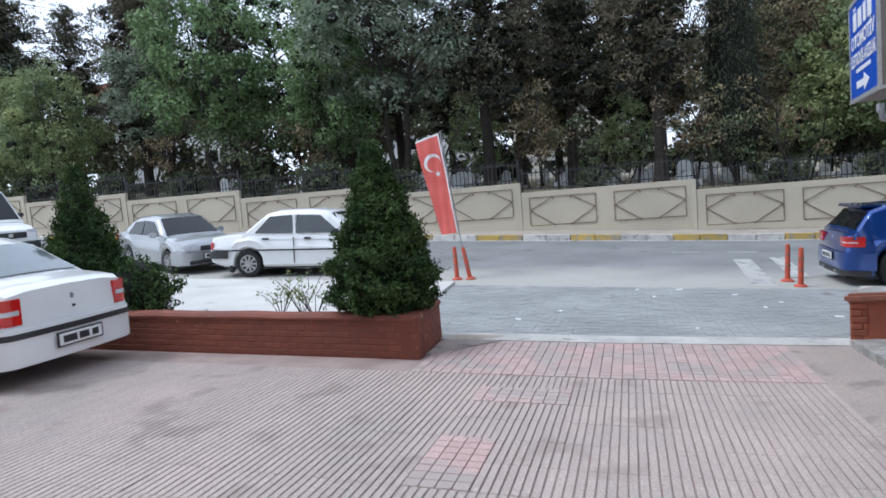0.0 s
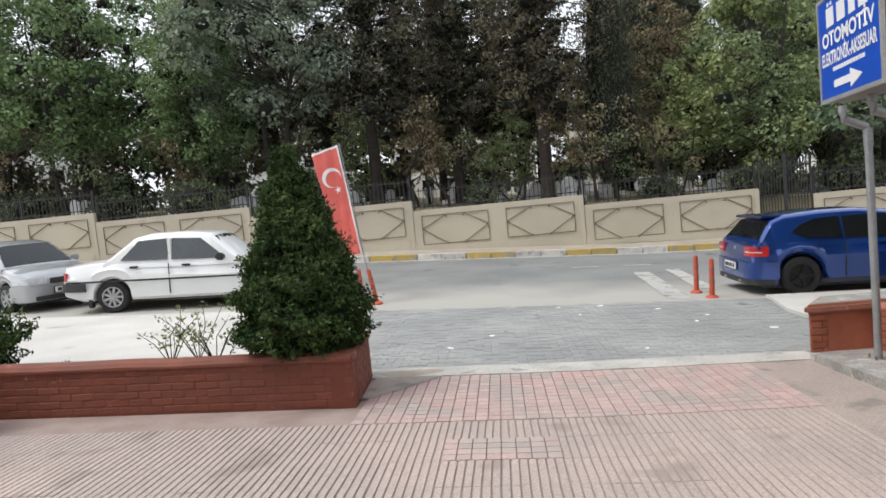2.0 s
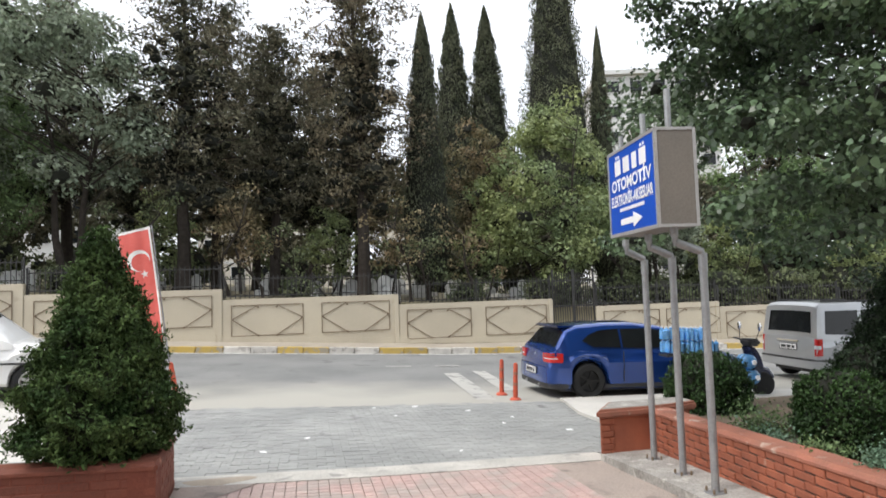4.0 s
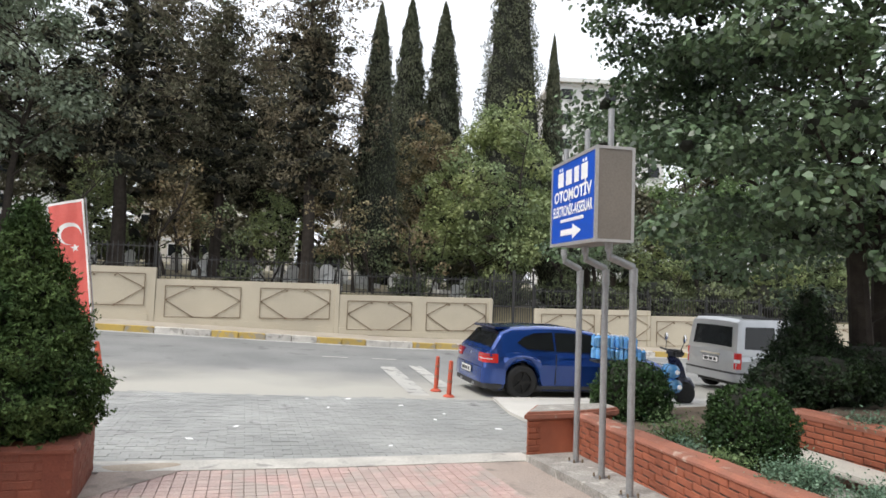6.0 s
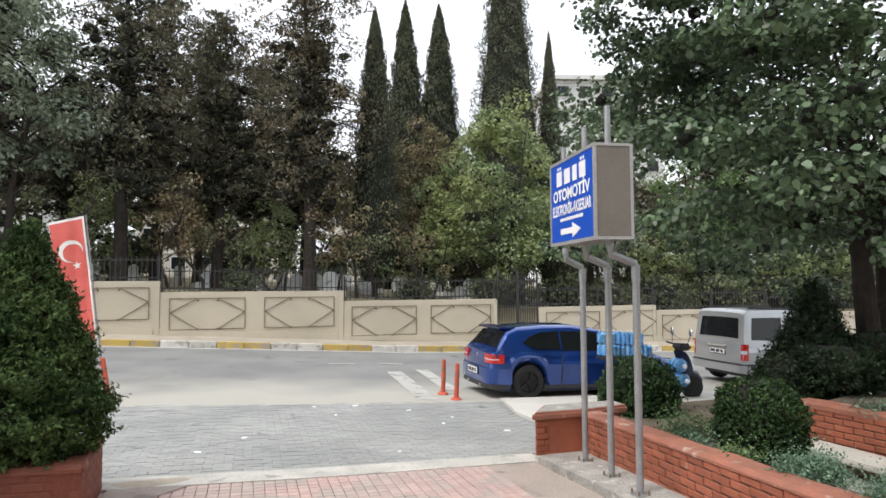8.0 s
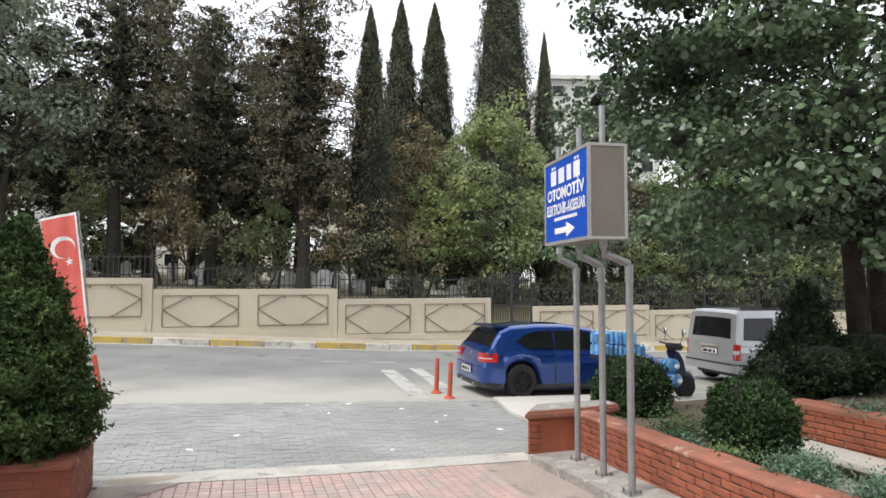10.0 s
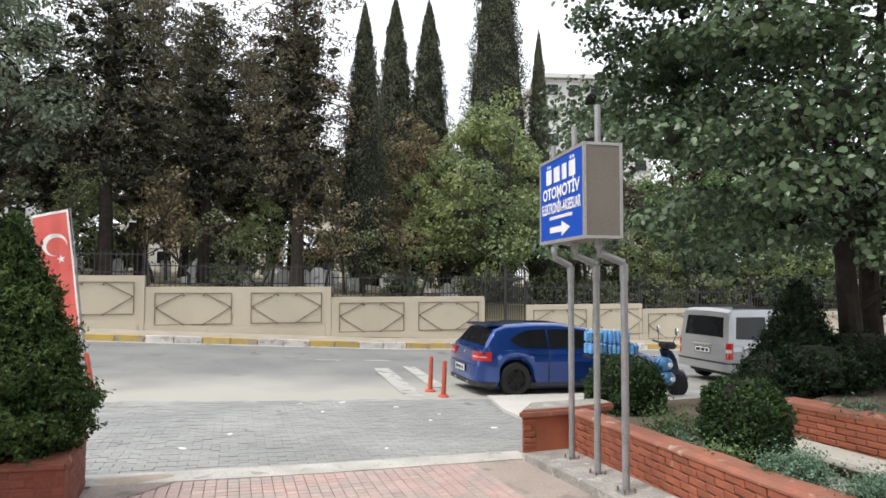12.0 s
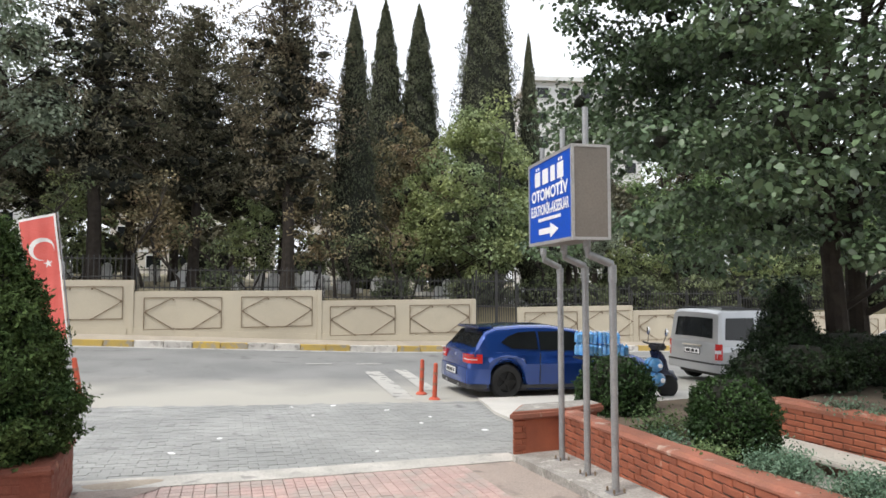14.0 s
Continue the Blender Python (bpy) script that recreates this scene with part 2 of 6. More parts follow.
M_CHROME = mat("mirror_chrome", (0.75, 0.75, 0.75), (0.7, 0.7, 0.7), 5, 0.08, metal=1.0, detail=0.0)


# ---- building helpers ----
def finish(name, bm, material, smooth=None):
    me = bpy.data.meshes.new(name)
    bm.normal_update()
    bm.to_mesh(me)
    bm.free()
    me.materials.append(material)
    if smooth is not None:
        me.polygons.foreach_set("use_smooth", [True] * len(me.polygons))
        me.set_sharp_from_angle(angle=radians(smooth))
    return me


def part(name, bm, material, parent, label="", smooth=None):
    ob = new(name, finish(name, bm, material, smooth))
    ob.parent = parent
    return tagged(ob, label)


def thing(name, bm, material, label, category, group="", kind="", smooth=None):
    return tagged(new(name, finish(name, bm, material, smooth)), label, category, group, kind)


def empty(name, m, label, category, group="", kind=""):
    ob = new(name)
    ob.matrix_world = m
    return tagged(ob, label, category, group, kind)


def box(bm, x0, x1, y0, y1, z0, z1, bevel=0.0, m=None):
    vs = bmesh.ops.create_cube(bm, size=1)["verts"]
    t = Matrix.LocRotScale(((x0 + x1) / 2, (y0 + y1) / 2, (z0 + z1) / 2), None, (x1 - x0, y1 - y0, z1 - z0))
    bmesh.ops.transform(bm, matrix=t, verts=vs)
    if bevel:
        es = list({e for v in vs for e in v.link_edges})
        vs = list({v for f in bmesh.ops.bevel(bm, geom=es, offset=bevel, segments=2, affect="EDGES")["faces"] for v in f.verts} | {v for v in vs if v.is_valid})
    if m is not None:
        bmesh.ops.transform(bm, matrix=m, verts=vs)
    return bm


def boxed(*a, bevel=0.0, m=None):
    return box(bmesh.new(), *a, bevel=bevel, m=m)


def tube(bm, pts, radii, n=8, caps=True):
    """A tube through points, with a radius at each."""
    pts = [Vector(p) for p in pts]
    rings = []
    for i, p in enumerate(pts):
        d = (pts[min(i + 1, len(pts) - 1)] - pts[max(i - 1, 0)]).normalized()
        u = d.orthogonal().normalized() if abs(d.z) > 0.9 else Vector((0, 0, 1)).cross(d).normalized()
        if abs(d.z) > 0.9:
            u = (Vector((1, 0, 0)) - d * d.x).normalized()
        w = d.cross(u)
        rings.append([bm.verts.new(p + radii[i] * (math.cos(a) * u + math.sin(a) * w)) for a in (2 * math.pi * k / n for k in range(n))])
    for r, s in zip(rings, rings[1:]):
        for k in range(n):
            bm.faces.new((r[k], r[(k + 1) % n], s[(k + 1) % n], s[k]))
    if caps:
        bm.faces.new(rings[0][::-1])
        bm.faces.new(rings[-1])
    return bm


def lathe(bm, profile, n=24, m=None):
    """Turns (radius, height) points round the z axis."""
    rings = [[bm.verts.new((r * math.cos(2 * math.pi * k / n), r * math.sin(2 * math.pi * k / n), z)) for k in range(n)] for r, z in profile]
    for r, s in zip(rings, rings[1:]):
        for k in range(n):
            bm.faces.new((r[k], r[(k + 1) % n], s[(k + 1) % n], s[k]))
    bm.faces.new(rings[0][::-1])
    bm.faces.new(rings[-1])
    if m is not None:
        bmesh.ops.transform(bm, matrix=m, verts=[v for r in rings for v in r])
    return bm


def prism(bm, outline, axis, lo, hi):
    """Extrudes a 2D outline along x, y or z from lo to hi."""
    put = {"x": lambda a, b, c: (c, a, b), "y": lambda a, b, c: (a, c, b), "z": lambda a, b, c: (a, b, c)}[axis]
    r, s = [[bm.verts.new(put(a, b, c)) for a, b in outline] for c in (lo, hi)]
    bm.faces.new(r[::-1])
    bm.faces.new(s)
    for k in range(len(r)):
        bm.faces.new((r[k], r[(k + 1) % len(r)], s[(k + 1) % len(r)], s[k]))
    bmesh.ops.recalc_face_normals(bm, faces=bm.faces)
    return bm


def arrays(name, verts, faces, material):
    me = bpy.data.meshes.new(name)
    me.from_pydata(verts, [], faces)
    me.materials.append(material)
    return me


# ---- the lie of the land: it falls to the right and towards the street ----
LAND_Y = (0, 6, 12, 20.6, 60)
LAND_A = (0.21, 0.006, -0.19, -0.255, -0.30)
LAND_L = (-0.034, -0.034, -0.05, -0.058, -0.058)
LAND_R = (-0.016, -0.016, -0.05, -0.058, -0.058)


def G(x, y):
    xs = min(x, 4) + max(x - 4, 0) * 0.6
    xs = max(xs, -40.0)
    return float(np.interp(y, LAND_Y, LAND_A) + np.interp(y, LAND_Y, LAND_L if x < 0 else LAND_R) * xs)


def T(x, y):
    """The raised ground behind the long wall."""
    return 1.42 - 0.058 * max(min(x, 16), -40) + 0.022 * (min(y, 60) - 23.8)


def sheet(name, outline_x, ys, dz, material, label, category, kind="structure", f=G, thick=0.0):
    """A strip of ground between two edges (functions of y), that follows the land."""
    bm = bmesh.new()
    rows = []
    n = max(24, int(max(outline_x(y)[1] - outline_x(y)[0] for y in ys) / 0.8))
    for y in ys:
        x0, x1 = outline_x(y)
        rows.append([bm.verts.new((x0 + (x1 - x0) * k / n, y, f(x0 + (x1 - x0) * k / n, y) + dz)) for k in range(n + 1)])
    for r, s in zip(rows, rows[1:]):
        for k in range(len(r) - 1):
            bm.faces.new((r[k], r[k + 1], s[k + 1], s[k]))
    if thick:
        ret = bmesh.ops.extrude_face_region(bm, geom=bm.faces[:])
        vs = [v for v in ret["geom"] if isinstance(v, bmesh.types.BMVert)]
        for v in vs:
            v.co.z -= thick
        bmesh.ops.recalc_face_normals(bm, faces=bm.faces)
    return thing(name, bm, material, label, category, kind=kind)


def span(a, b, n):
    return [a + (b - a) * k / n for k in range(n + 1)]


# ---- ground ----
def ground_height(x, y):
    return G(x, y) - 0.06 if y < 23.7 else T(x, y)


bm = bmesh.new()
gx = [-900, -300, -120, -60] + span(-40, 40, 40) + [60, 120, 300, 900]
gy = [-900, -200, -60, -20, -8, -3] + span(0, 23.65, 12) + [23.75] + span(26, 60, 8) + [120, 300, 900]
rows = [[bm.verts.new((x, y, ground_height(x, y))) for x in gx] for y in gy]
for r, s in zip(rows, rows[1:]):
    for k in range(len(gx) - 1):
        bm.faces.new((r[k], r[k + 1], s[k + 1], s[k]))
thing("ground", bm, M_GRASS, "bare dry earth under the trees", "ground", kind="structure")

sheet("road", lambda y: (-120, 120), span(11.7, 21.7, 10), 0.0, M_ROAD, "worn grey asphalt road with dusty edges", "road")
sheet("driveway", lambda y: (-3.3 - max(0, y - 10) * 0.1, 3.3 + max(0, y - 10) * 0.3), span(7.3, 11.9, 6), -0.007, M_BED, "bed of sand under the grey pavers", "driveway")
sheet("forecourt", lambda y: (-16, 3.2), span(-6, 7.32, 14), -0.016, M_GROUT, "dark grout bed of the forecourt", "forecourt")
sheet("pavement_left", lambda y: (-60, -2.9 - max(0, y - 8) * 0.1), span(7.25, 12.0, 5), 0.05, M_CONC, "pale concrete pavement beside the street", "pavement", thick=0.3)
sheet("pavement_right", lambda y: (3.3 + max(0, y - 10) * 0.25, 60), span(7.6, 12.0, 5), 0.04, M_CONC, "pale concrete pavement beside the street", "pavement", thick=0.3)
sheet("pavement_far", lambda y: (-80, 80), span(21.95, 23.7, 4), 0.0, M_SWALK, "sandy far pavement under the wall", "pavement", f=lambda x, y: G(x, 21.7) + 0.17 + (y - 21.95) * 0.02, thick=0.3)
sheet("threshold_kerb", lambda y: (-2.35, 2.3), [7.08, 7.2, 7.45], 0.006, M_DUST, "pale worn concrete edging across the drive", "kerb", thick=0.12)

sheet("corner_apron", lambda y: (-2.06, -1.98 + (y - 6.35) * 0.85), span(6.35, 7.1, 4), 0.005, M_PLAIN, "patch of worn brown concrete by the planter's corner", "pavement")

# ---- far kerb: painted stones, two yellow, two white ----
kerb = empty("kerb", Matrix.Identity(4), "kerb of stones painted yellow and white", "kerb", kind="structure")
stone = {}
for colour in (M_YELLOW, M_WHITE):
    bm = boxed(-0.406, 0.406, 0, 0.27, -0.2, 0.2, bevel=0.02)
    stone[colour] = finish("kerb_stone", bm, colour)
for k in range(-44, 44):
    x = -3.51 + 0.828 * (k + 0.5)
    ob = new("kerb_stone", stone[M_WHITE if (k // 2) % 2 == 0 else M_YELLOW])
    ob.matrix_world = pose(x, 21.7 + random.uniform(-0.012, 0.012), G(x, 21.7) + random.uniform(-0.012, 0.012), 0, math.degrees(math.atan(0.058)) + random.uniform(-0.5, 0.5), random.uniform(-0.6, 0.6))
    ob.parent = kerb

sheet("gutter_line", lambda y: (-60, 40), [21.36, 21.71], 0.008, M_PAINT, "thin pale line along the far kerb", "road marking", f=G)

# ---- painted stripes on the road ----
for (xa, ya, xb, yb, w) in ((2.66, 16.3, 2.38, 12.1, 0.40), (3.5, 16.7, 3.2, 13.2, 0.34), (1.2, 17.9, 1.9, 17.9, 0.18), (2.6, 18.0, 3.3, 18.0, 0.18)):
    bm = bmesh.new()
    d = Vector((xb - xa, yb - ya)).normalized()
    s = Vector((-d.y, d.x)) * w / 2
    rows = []
    for k in range(9):
        c = Vector((xa, ya)).lerp(Vector((xb, yb)), k / 8)
        rows.append([bm.verts.new((p.x, p.y, G(p.x, p.y) + 0.011)) for p in (c - s, c + s)])
    for r, q in zip(rows, rows[1:]):
        bm.faces.new((r[0], r[1], q[1], q[0]))
    thing("road_marking", bm, M_PAINT, "faded white stripe painted on the road", "road marking", "road markings", kind="structure")

# ---- long cream wall in steps, with iron panels ----
WALL_Y = 23.63
TIERS = [(-40.7, -34.5, 3.85), (-34.5, -28.35, 3.47), (-28.35, -22.2, 3.1), (-22.2, -16.1, 2.73), (-16.1, -9.94, 2.36), (-9.94, -3.77, 1.99),
         (-3.77, 2.43, 1.61), (2.43, 8.49, 1.23), (10.33, 15.85, 0.87), (15.85, 21.9, 0.64), (21.9, 28, 0.4), (28, 34, 0.2)]


def panel_mesh():
    """A frame of flat bars with a six-sided figure inside and round studs."""
    bm = bmesh.new()
    w, h, t = 2.44, 1.06, 0.012

    def bar(x0, z0, x1, z1):
        d = Vector((x1 - x0, 0, z1 - z0))
        m = Matrix.Translation(((x0 + x1) / 2, -0.012, (z0 + z1) / 2)) @ pose(0, 0, 0, 0, -math.degrees(math.atan2(d.z, d.x)), 0)
        box(bm, -d.length / 2, d.length / 2, -0.012, 0.012, -t, t, m=m)
    for a in ((0, 0, w, 0), (0, h, w, h), (0, 0, 0, h), (w, 0, w, h)):
        bar(*a)
    q = 0.37 * w
    for a in ((0, h * 0.55, q, h), (0, h * 0.55, q, 0), (w, h * 0.55, w - q, h), (w, h * 0.55, w - q, 0)):
        bar(*a)
    for x, z in ((0.05, h * 0.55), (w - 0.05, h * 0.55), (q, h - 0.07), (w - q, h - 0.07), (q, 0.0), (w - q, 0.0)):
        lathe(bm, [(0.035, 0), (0.035, 0.03), (0.02, 0.045)], 8, pose(x, 0, z, 90, 0, 0))
    return finish("wall_panel", bm, M_RUST)


PANEL = panel_mesh()
long_wall = empty("wall_long", Matrix.Identity(4), "cream rendered wall stepping down the hill", "wall", kind="structure")
for x0, x1, top in TIERS:
    bm = boxed(x0 + 0.002, x1 - 0.002, WALL_Y, WALL_Y + 0.25, top - 3.2, top, bevel=0.012)
    part("wall_section", bm, M_CREAM, long_wall)
    part("pilaster", boxed(x1 - 0.17, x1 - 0.004, WALL_Y - 0.03, WALL_Y + 0.01, top - 3, top - 0.03, bevel=0.008), M_CREAM, long_wall)
    bm = bmesh.new()
    prism(bm, [(x0 + 0.004, G(x0, 20.6) + 0.2), (x1 - 0.2, G(x1, 20.6) + 0.2), (x1 - 0.2, G(x1, 20.6) + 0.42), (x0 + 0.004, G(x0, 20.6) + 0.42)], "y", WALL_Y - 0.025, WALL_Y + 0.01)
    part("plinth", bm, M_CREAM, long_wall)
    for k in (0, 1):
        ob = new("wall_panel", PANEL)
        ob.matrix_world = pose(x0 + 0.31 + k * (x1 - x0) / 2, WALL_Y - 0.006, top - 0.22 - 1.06)
        ob.parent = long_wall


def fence_section(length, height):
    bars = empty("iron_fence", Matrix.Identity(4), "black iron railing on top of the cream wall", "fence", "railings")
    for z in (0.12, height - 0.14):
        part("rail", boxed(0, length, -0.015, 0.015, z - 0.018, z + 0.018), M_IRON, bars)
    bm = bmesh.new()
    box(bm, -0.012, 0.012, -0.012, 0.012, 0.0, height - 0.06)
    prism(bm, [(-0.022, height - 0.08), (0.022, height - 0.08), (0, height)], "y", -0.008, 0.008)
    me = finish("bar", bm, M_IRON)
    n = int(length / 0.16)
    for k in range(n):
        ob = new("bar", me)
        ob.location = (length * (k + 0.5) / n, 0, 0)
        ob.parent = bars
    for x in (0.02, length / 2, length - 0.02):
        part("post", boxed(x - 0.025, x + 0.025, -0.025, 0.025, 0, height + 0.05), M_IRON, bars)
    return bars


first = fence_section(6.1, 0.86)
first.matrix_world = pose(TIERS[2][0] + 0.03, WALL_Y + 0.14, TIERS[2][2] - 0.004)
for x0, x1, top in TIERS[3:8] + TIERS[8:11]:
    c = copy_thing(first, pose(x0 + 0.03, WALL_Y + 0.14, top - 0.004))
    c.scale = ((x1 - x0 - 0.06) / 6.1, 1, 1)

gate = empty("cemetery_gate", pose(8.52, WALL_Y + 0.1, G(9.4, 20.6) + 0.3), "tall black iron gate, closed, in the cream wall", "gate")
for k in range(2):
    for z in (0.12, 1.3, 2.3):
        part("rail", boxed(0.03 + 0.9 * k, 0.87 + 0.9 * k, -0.02, 0.02, z - 0.03, z + 0.03), M_IRON, gate)
    for x in (0.0, 0.86):
        part("post", boxed(0.03 + x * 0.97 + 0.9 * k - 0.03, 0.03 + x * 0.97 + 0.9 * k + 0.03, -0.03, 0.03, 0, 2.75), M_IRON, gate)
    for j in range(7):
        part("bar", boxed(0.13 + 0.1 * j + 0.9 * k - 0.016, 0.13 + 0.1 * j + 0.9 * k + 0.016, -0.016, 0.016, 0.1, 2.6), M_IRON, gate)


# ---- brick planters ----
def brick_mesh(l, h, d, m):
    bm = boxed(-l / 2, l / 2, 0, d, -h / 2, h / 2, bevel=0.0)
    bmesh.ops.bevel(bm, geom=[e for e in bm.edges if all(v.co.y < 0.001 for v in e.verts)], offset=0.006, segments=1, affect="EDGES")
    return finish("brick", bm, m)


BRICK = brick_mesh(0.205, 0.058, 0.03, M_BRICK)
BRICKH = brick_mesh(0.098, 0.058, 0.03, M_BRICK)
BRICKD = brick_mesh(0.207, 0.062, 0.03, M_BRICKD)
BRICKHD = brick_mesh(0.10, 0.062, 0.03, M_BRICKD)


def brick_face(parent, a, b, base, courses, proud=0.012, dark=False):
    """Lays bricks on the face from a to b (seen with a at the left), from base(s) upwards."""
    a, b = Vector(a), Vector(b)
    d = (b - a).normalized()
    yaw = math.degrees(math.atan2(d.y, d.x))
    length = (b - a).length
    for c in range(courses):
        s = -0.1075 if c % 2 else 0.0
        while s < length - 0.05:
            e = min(s + 0.215, length)
            st = max(s, 0)
            if e - st > 0.02:
                me, full = (BRICKD if dark else BRICK, 0.215) if e - st > 0.16 else (BRICKHD if dark else BRICKH, 0.108)
                p = a + d * (st + e) / 2
                ob = new("brick", me)
                ob.matrix_world = pose(p.x, p.y, base((st + e) / 2 / length) + 0.068 * (c + 0.5), 0, 0, yaw + random.uniform(-0.6, 0.6)) @ Matrix.Diagonal(((e - st - 0.01) / (full - 0.01), 1, 1, 1)) @ pose(0, -proud + random.uniform(-0.002, 0.002), 0)
                ob.parent = parent
            s += 0.215


def wall_run(name, pts, thick, base, top, cope_h, label, courses, parent=None, dark=False):
    """A straight brick wall from pts[0] to pts[1]; thickness lies to the left of that way."""
    a, b = Vector(pts[0]), Vector(pts[1])
    d = (b - a).normalized()
    n = Vector((-d.y, d.x))
    wall = parent or empty(name, Matrix.Identity(4), label, "planter")

    def slab(lo, hi, out0, out1, m, nm, rounded=False):
        bm = bmesh.new()
        rows = []
        steps = 14
        for k in range(steps + 1):
            c, u = a.lerp(b, k / steps), k / steps
            wob = 0.006 * math.sin(k * 2.3) if rounded else 0
            zl, zh = lo(u), hi(u) + wob
            sec = [(-out0, zl), (-out0, zh - (0.03 if rounded else 0)), (-out0 + (0.03 if rounded else 0), zh), (thick + out1 - (0.03 if rounded else 0), zh), (thick + out1, zh - (0.03 if rounded else 0)), (thick + out1, zl)]
            rows.append([bm.verts.new((c.x + n.x * o, c.y + n.y * o, z)) for o, z in sec])
        for r, q in zip(rows, rows[1:]):
            for j in range(6):
                bm.faces.new((r[j], r[(j + 1) % 6], q[(j + 1) % 6], q[j]))
        bm.faces.new(rows[0])
        bm.faces.new(rows[-1][::-1])
        bmesh.ops.recalc_face_normals(bm, faces=bm.faces)
        part(nm, bm, m, wall, smooth=40)
    slab(lambda u: base(u) - 0.15, lambda u: top(u) - cope_h, 0, 0, M_MORTARD if dark else M_MORTAR, "masonry")
    slab(lambda u: top(u) - cope_h, top, 0.02, 0.01, M_BRICKD if dark else M_COPE, "coping", True)
    brick_face(wall, a, b, base, courses, 0.004 if dark else 0.012, dark)
    return wall


# planter by the parked car
PL_A, PL_B, PL_C = (-7.9, 6.14), (-2.06, 6.14), (-2.12, 7.15)


def lerpz(z0, z1, dz=0.0):
    return lambda u: z0 + (z1 - z0) * u + dz


zl, zr = G(*PL_A), G(*PL_B)
planter = wall_run("brick_planter", (PL_A, PL_B), 0.2, lerpz(zl, zr), lerpz(zl, zr, 0.46), 0.055, "low red-painted brick planter with a ragged coping", 6, None, True)
wall_run("", (PL_B, PL_C), 0.2, lerpz(zr, zr - 0.03), lerpz(zr, zr, 0.455), 0.055, "", 6, planter, True)
bm = bmesh.new()
prism(bm, [(-7.9, zl + 0.36), (-2.25, zr + 0.36), (-2.25, zr - 0.2), (-7.9, zl - 0.2)], "y", 6.33, 7.15)
for v in bm.verts:
    if v.co.y > 7 and v.co.z > 0.3:
        v.co.z -= 0.16
part("soil", bm, M_EARTH, planter)
bm = bmesh.new()
prism(bm, [(-7.9, zl + 0.24), (-2.3, zr + 0.24), (-2.3, zr - 0.2), (-7.9, zl - 0.2)], "y", 7.15, 7.3)
part("back_edging", bm, M_CONC2, planter)

# planter with the sign, its end block and the concrete ledge
W0, W1 = (2.80, 7.12), (2.275, 1.6)
planter_r = wall_run("brick_planter", (W0, W1), 0.22, lerpz(-0.03, 0.27), lerpz(0.425, 0.73), 0.05, "red brick planter wall with a pale rounded coping", 6)
block = empty("brick_block", Matrix.Identity(4), "end block of painted brick with a mossy cap", "planter")
bm = bmesh.new()
prism(bm, [(2.2, 7.1), (2.87, 7.1), (3.35, 7.2), (3.35, 7.42), (2.5, 7.42)], "z", -0.35, 0.36)
part("masonry", bm, M_BRICK, block, "smooth painted masonry")
bm = bmesh.new()
prism(bm, [(2.13, 7.05), (2.9, 7.05), (3.42, 7.14), (3.42, 7.47), (2.47, 7.47)], "z", 0.361, 0.455)
bmesh.ops.bevel(bm, geom=bm.edges[:], offset=0.025, segments=2, affect="EDGES")
part("cap", bm, M_COPE, block, smooth=40)
bm = bmesh.new()
prism(bm, [(2.22, 7.1), (2.88, 7.1), (3.38, 7.19), (3.38, 7.43), (2.5, 7.43)], "z", 0.453, 0.459)
part("moss", bm, M_CONC2, block, "grey weathered top")
brick_face(block, (2.2, 7.095), (2.36, 7.095), lambda u: -0.12, 7, 0.008)
bm = bmesh.new()
prism(bm, [(2.19, 7.10), (2.82, 7.10), (2.6, 4.9), (2.56, 4.38), (2.3, 4.42), (2.08, 4.62), (2.1, 5.05), (2.16, 5.8)], "z", -0.2, 0.0)
for v in bm.verts:
    if v.co.z > -0.1:
        v.co.z = 0.02 + (6.63 - v.co.y) * 0.075 - (0.03 if v.co.y < 4.7 else 0)
ledge = thing("ledge", bm, M_CONC2, "rough grey concrete ledge under the sign posts", "ledge", kind="structure")
bm = bmesh.new()
prism(bm, [(2.95, 7.2), (2.45, 2.0), (3.85, 2.0), (3.85, 6.9), (6.2, 6.9), (6.2, 8.2), (3.55, 8.2), (3.35, 7.45)], "z", -0.4, 0.2)
thing("planting_bed", bm, M_EARTH, "dark earth bed with dry litter behind the wall", "flower bed", kind="structure")
sheet("seating_floor", lambda y: (3.8, 5.2), span(-3, 7.0, 4), 0.05, M_CONC2, "grey concrete floor by the bench", "floor")
U0, U1 = (5.12, 6.35), (5.45, 1.5)
back_planter = wall_run("brick_planter", (U0, U1), 0.22, lerpz(-0.12, 0.0), lerpz(0.56, 0.64), 0.075, "raised red brick bed behind the bench", 9)
bm = bmesh.new()
prism(bm, [(5.3, 6.3), (5.6, 1.5), (12, 1.5), (12, 8.0), (7.0, 8.0), (6.2, 6.6)], "z", -0.4, 0.5)
part("soil", bm, M_EARTH, back_planter)
bench = empty("bench", pose(4.88, 5.4, 0, 0, 0, 3.5), "white slab bench against the brick bed", "bench")
part("seat", boxed(-0.25, 0.2, -2.0, 0.72, 0.13, 0.19, bevel=0.015), M_BENCH, bench)
for y in (-1.6, -0.5, 0.55):
    part("support", boxed(-0.16, 0.16, y - 0.08, y + 0.08, -0.12, 0.131), M_BRICK, bench)

# ---- sign on three posts ----
sign = empty("shop_sign", pose(2.03, 6.31, 2.26, 0, 0, -8.1), "blue shop sign box with white lettering", "sign")
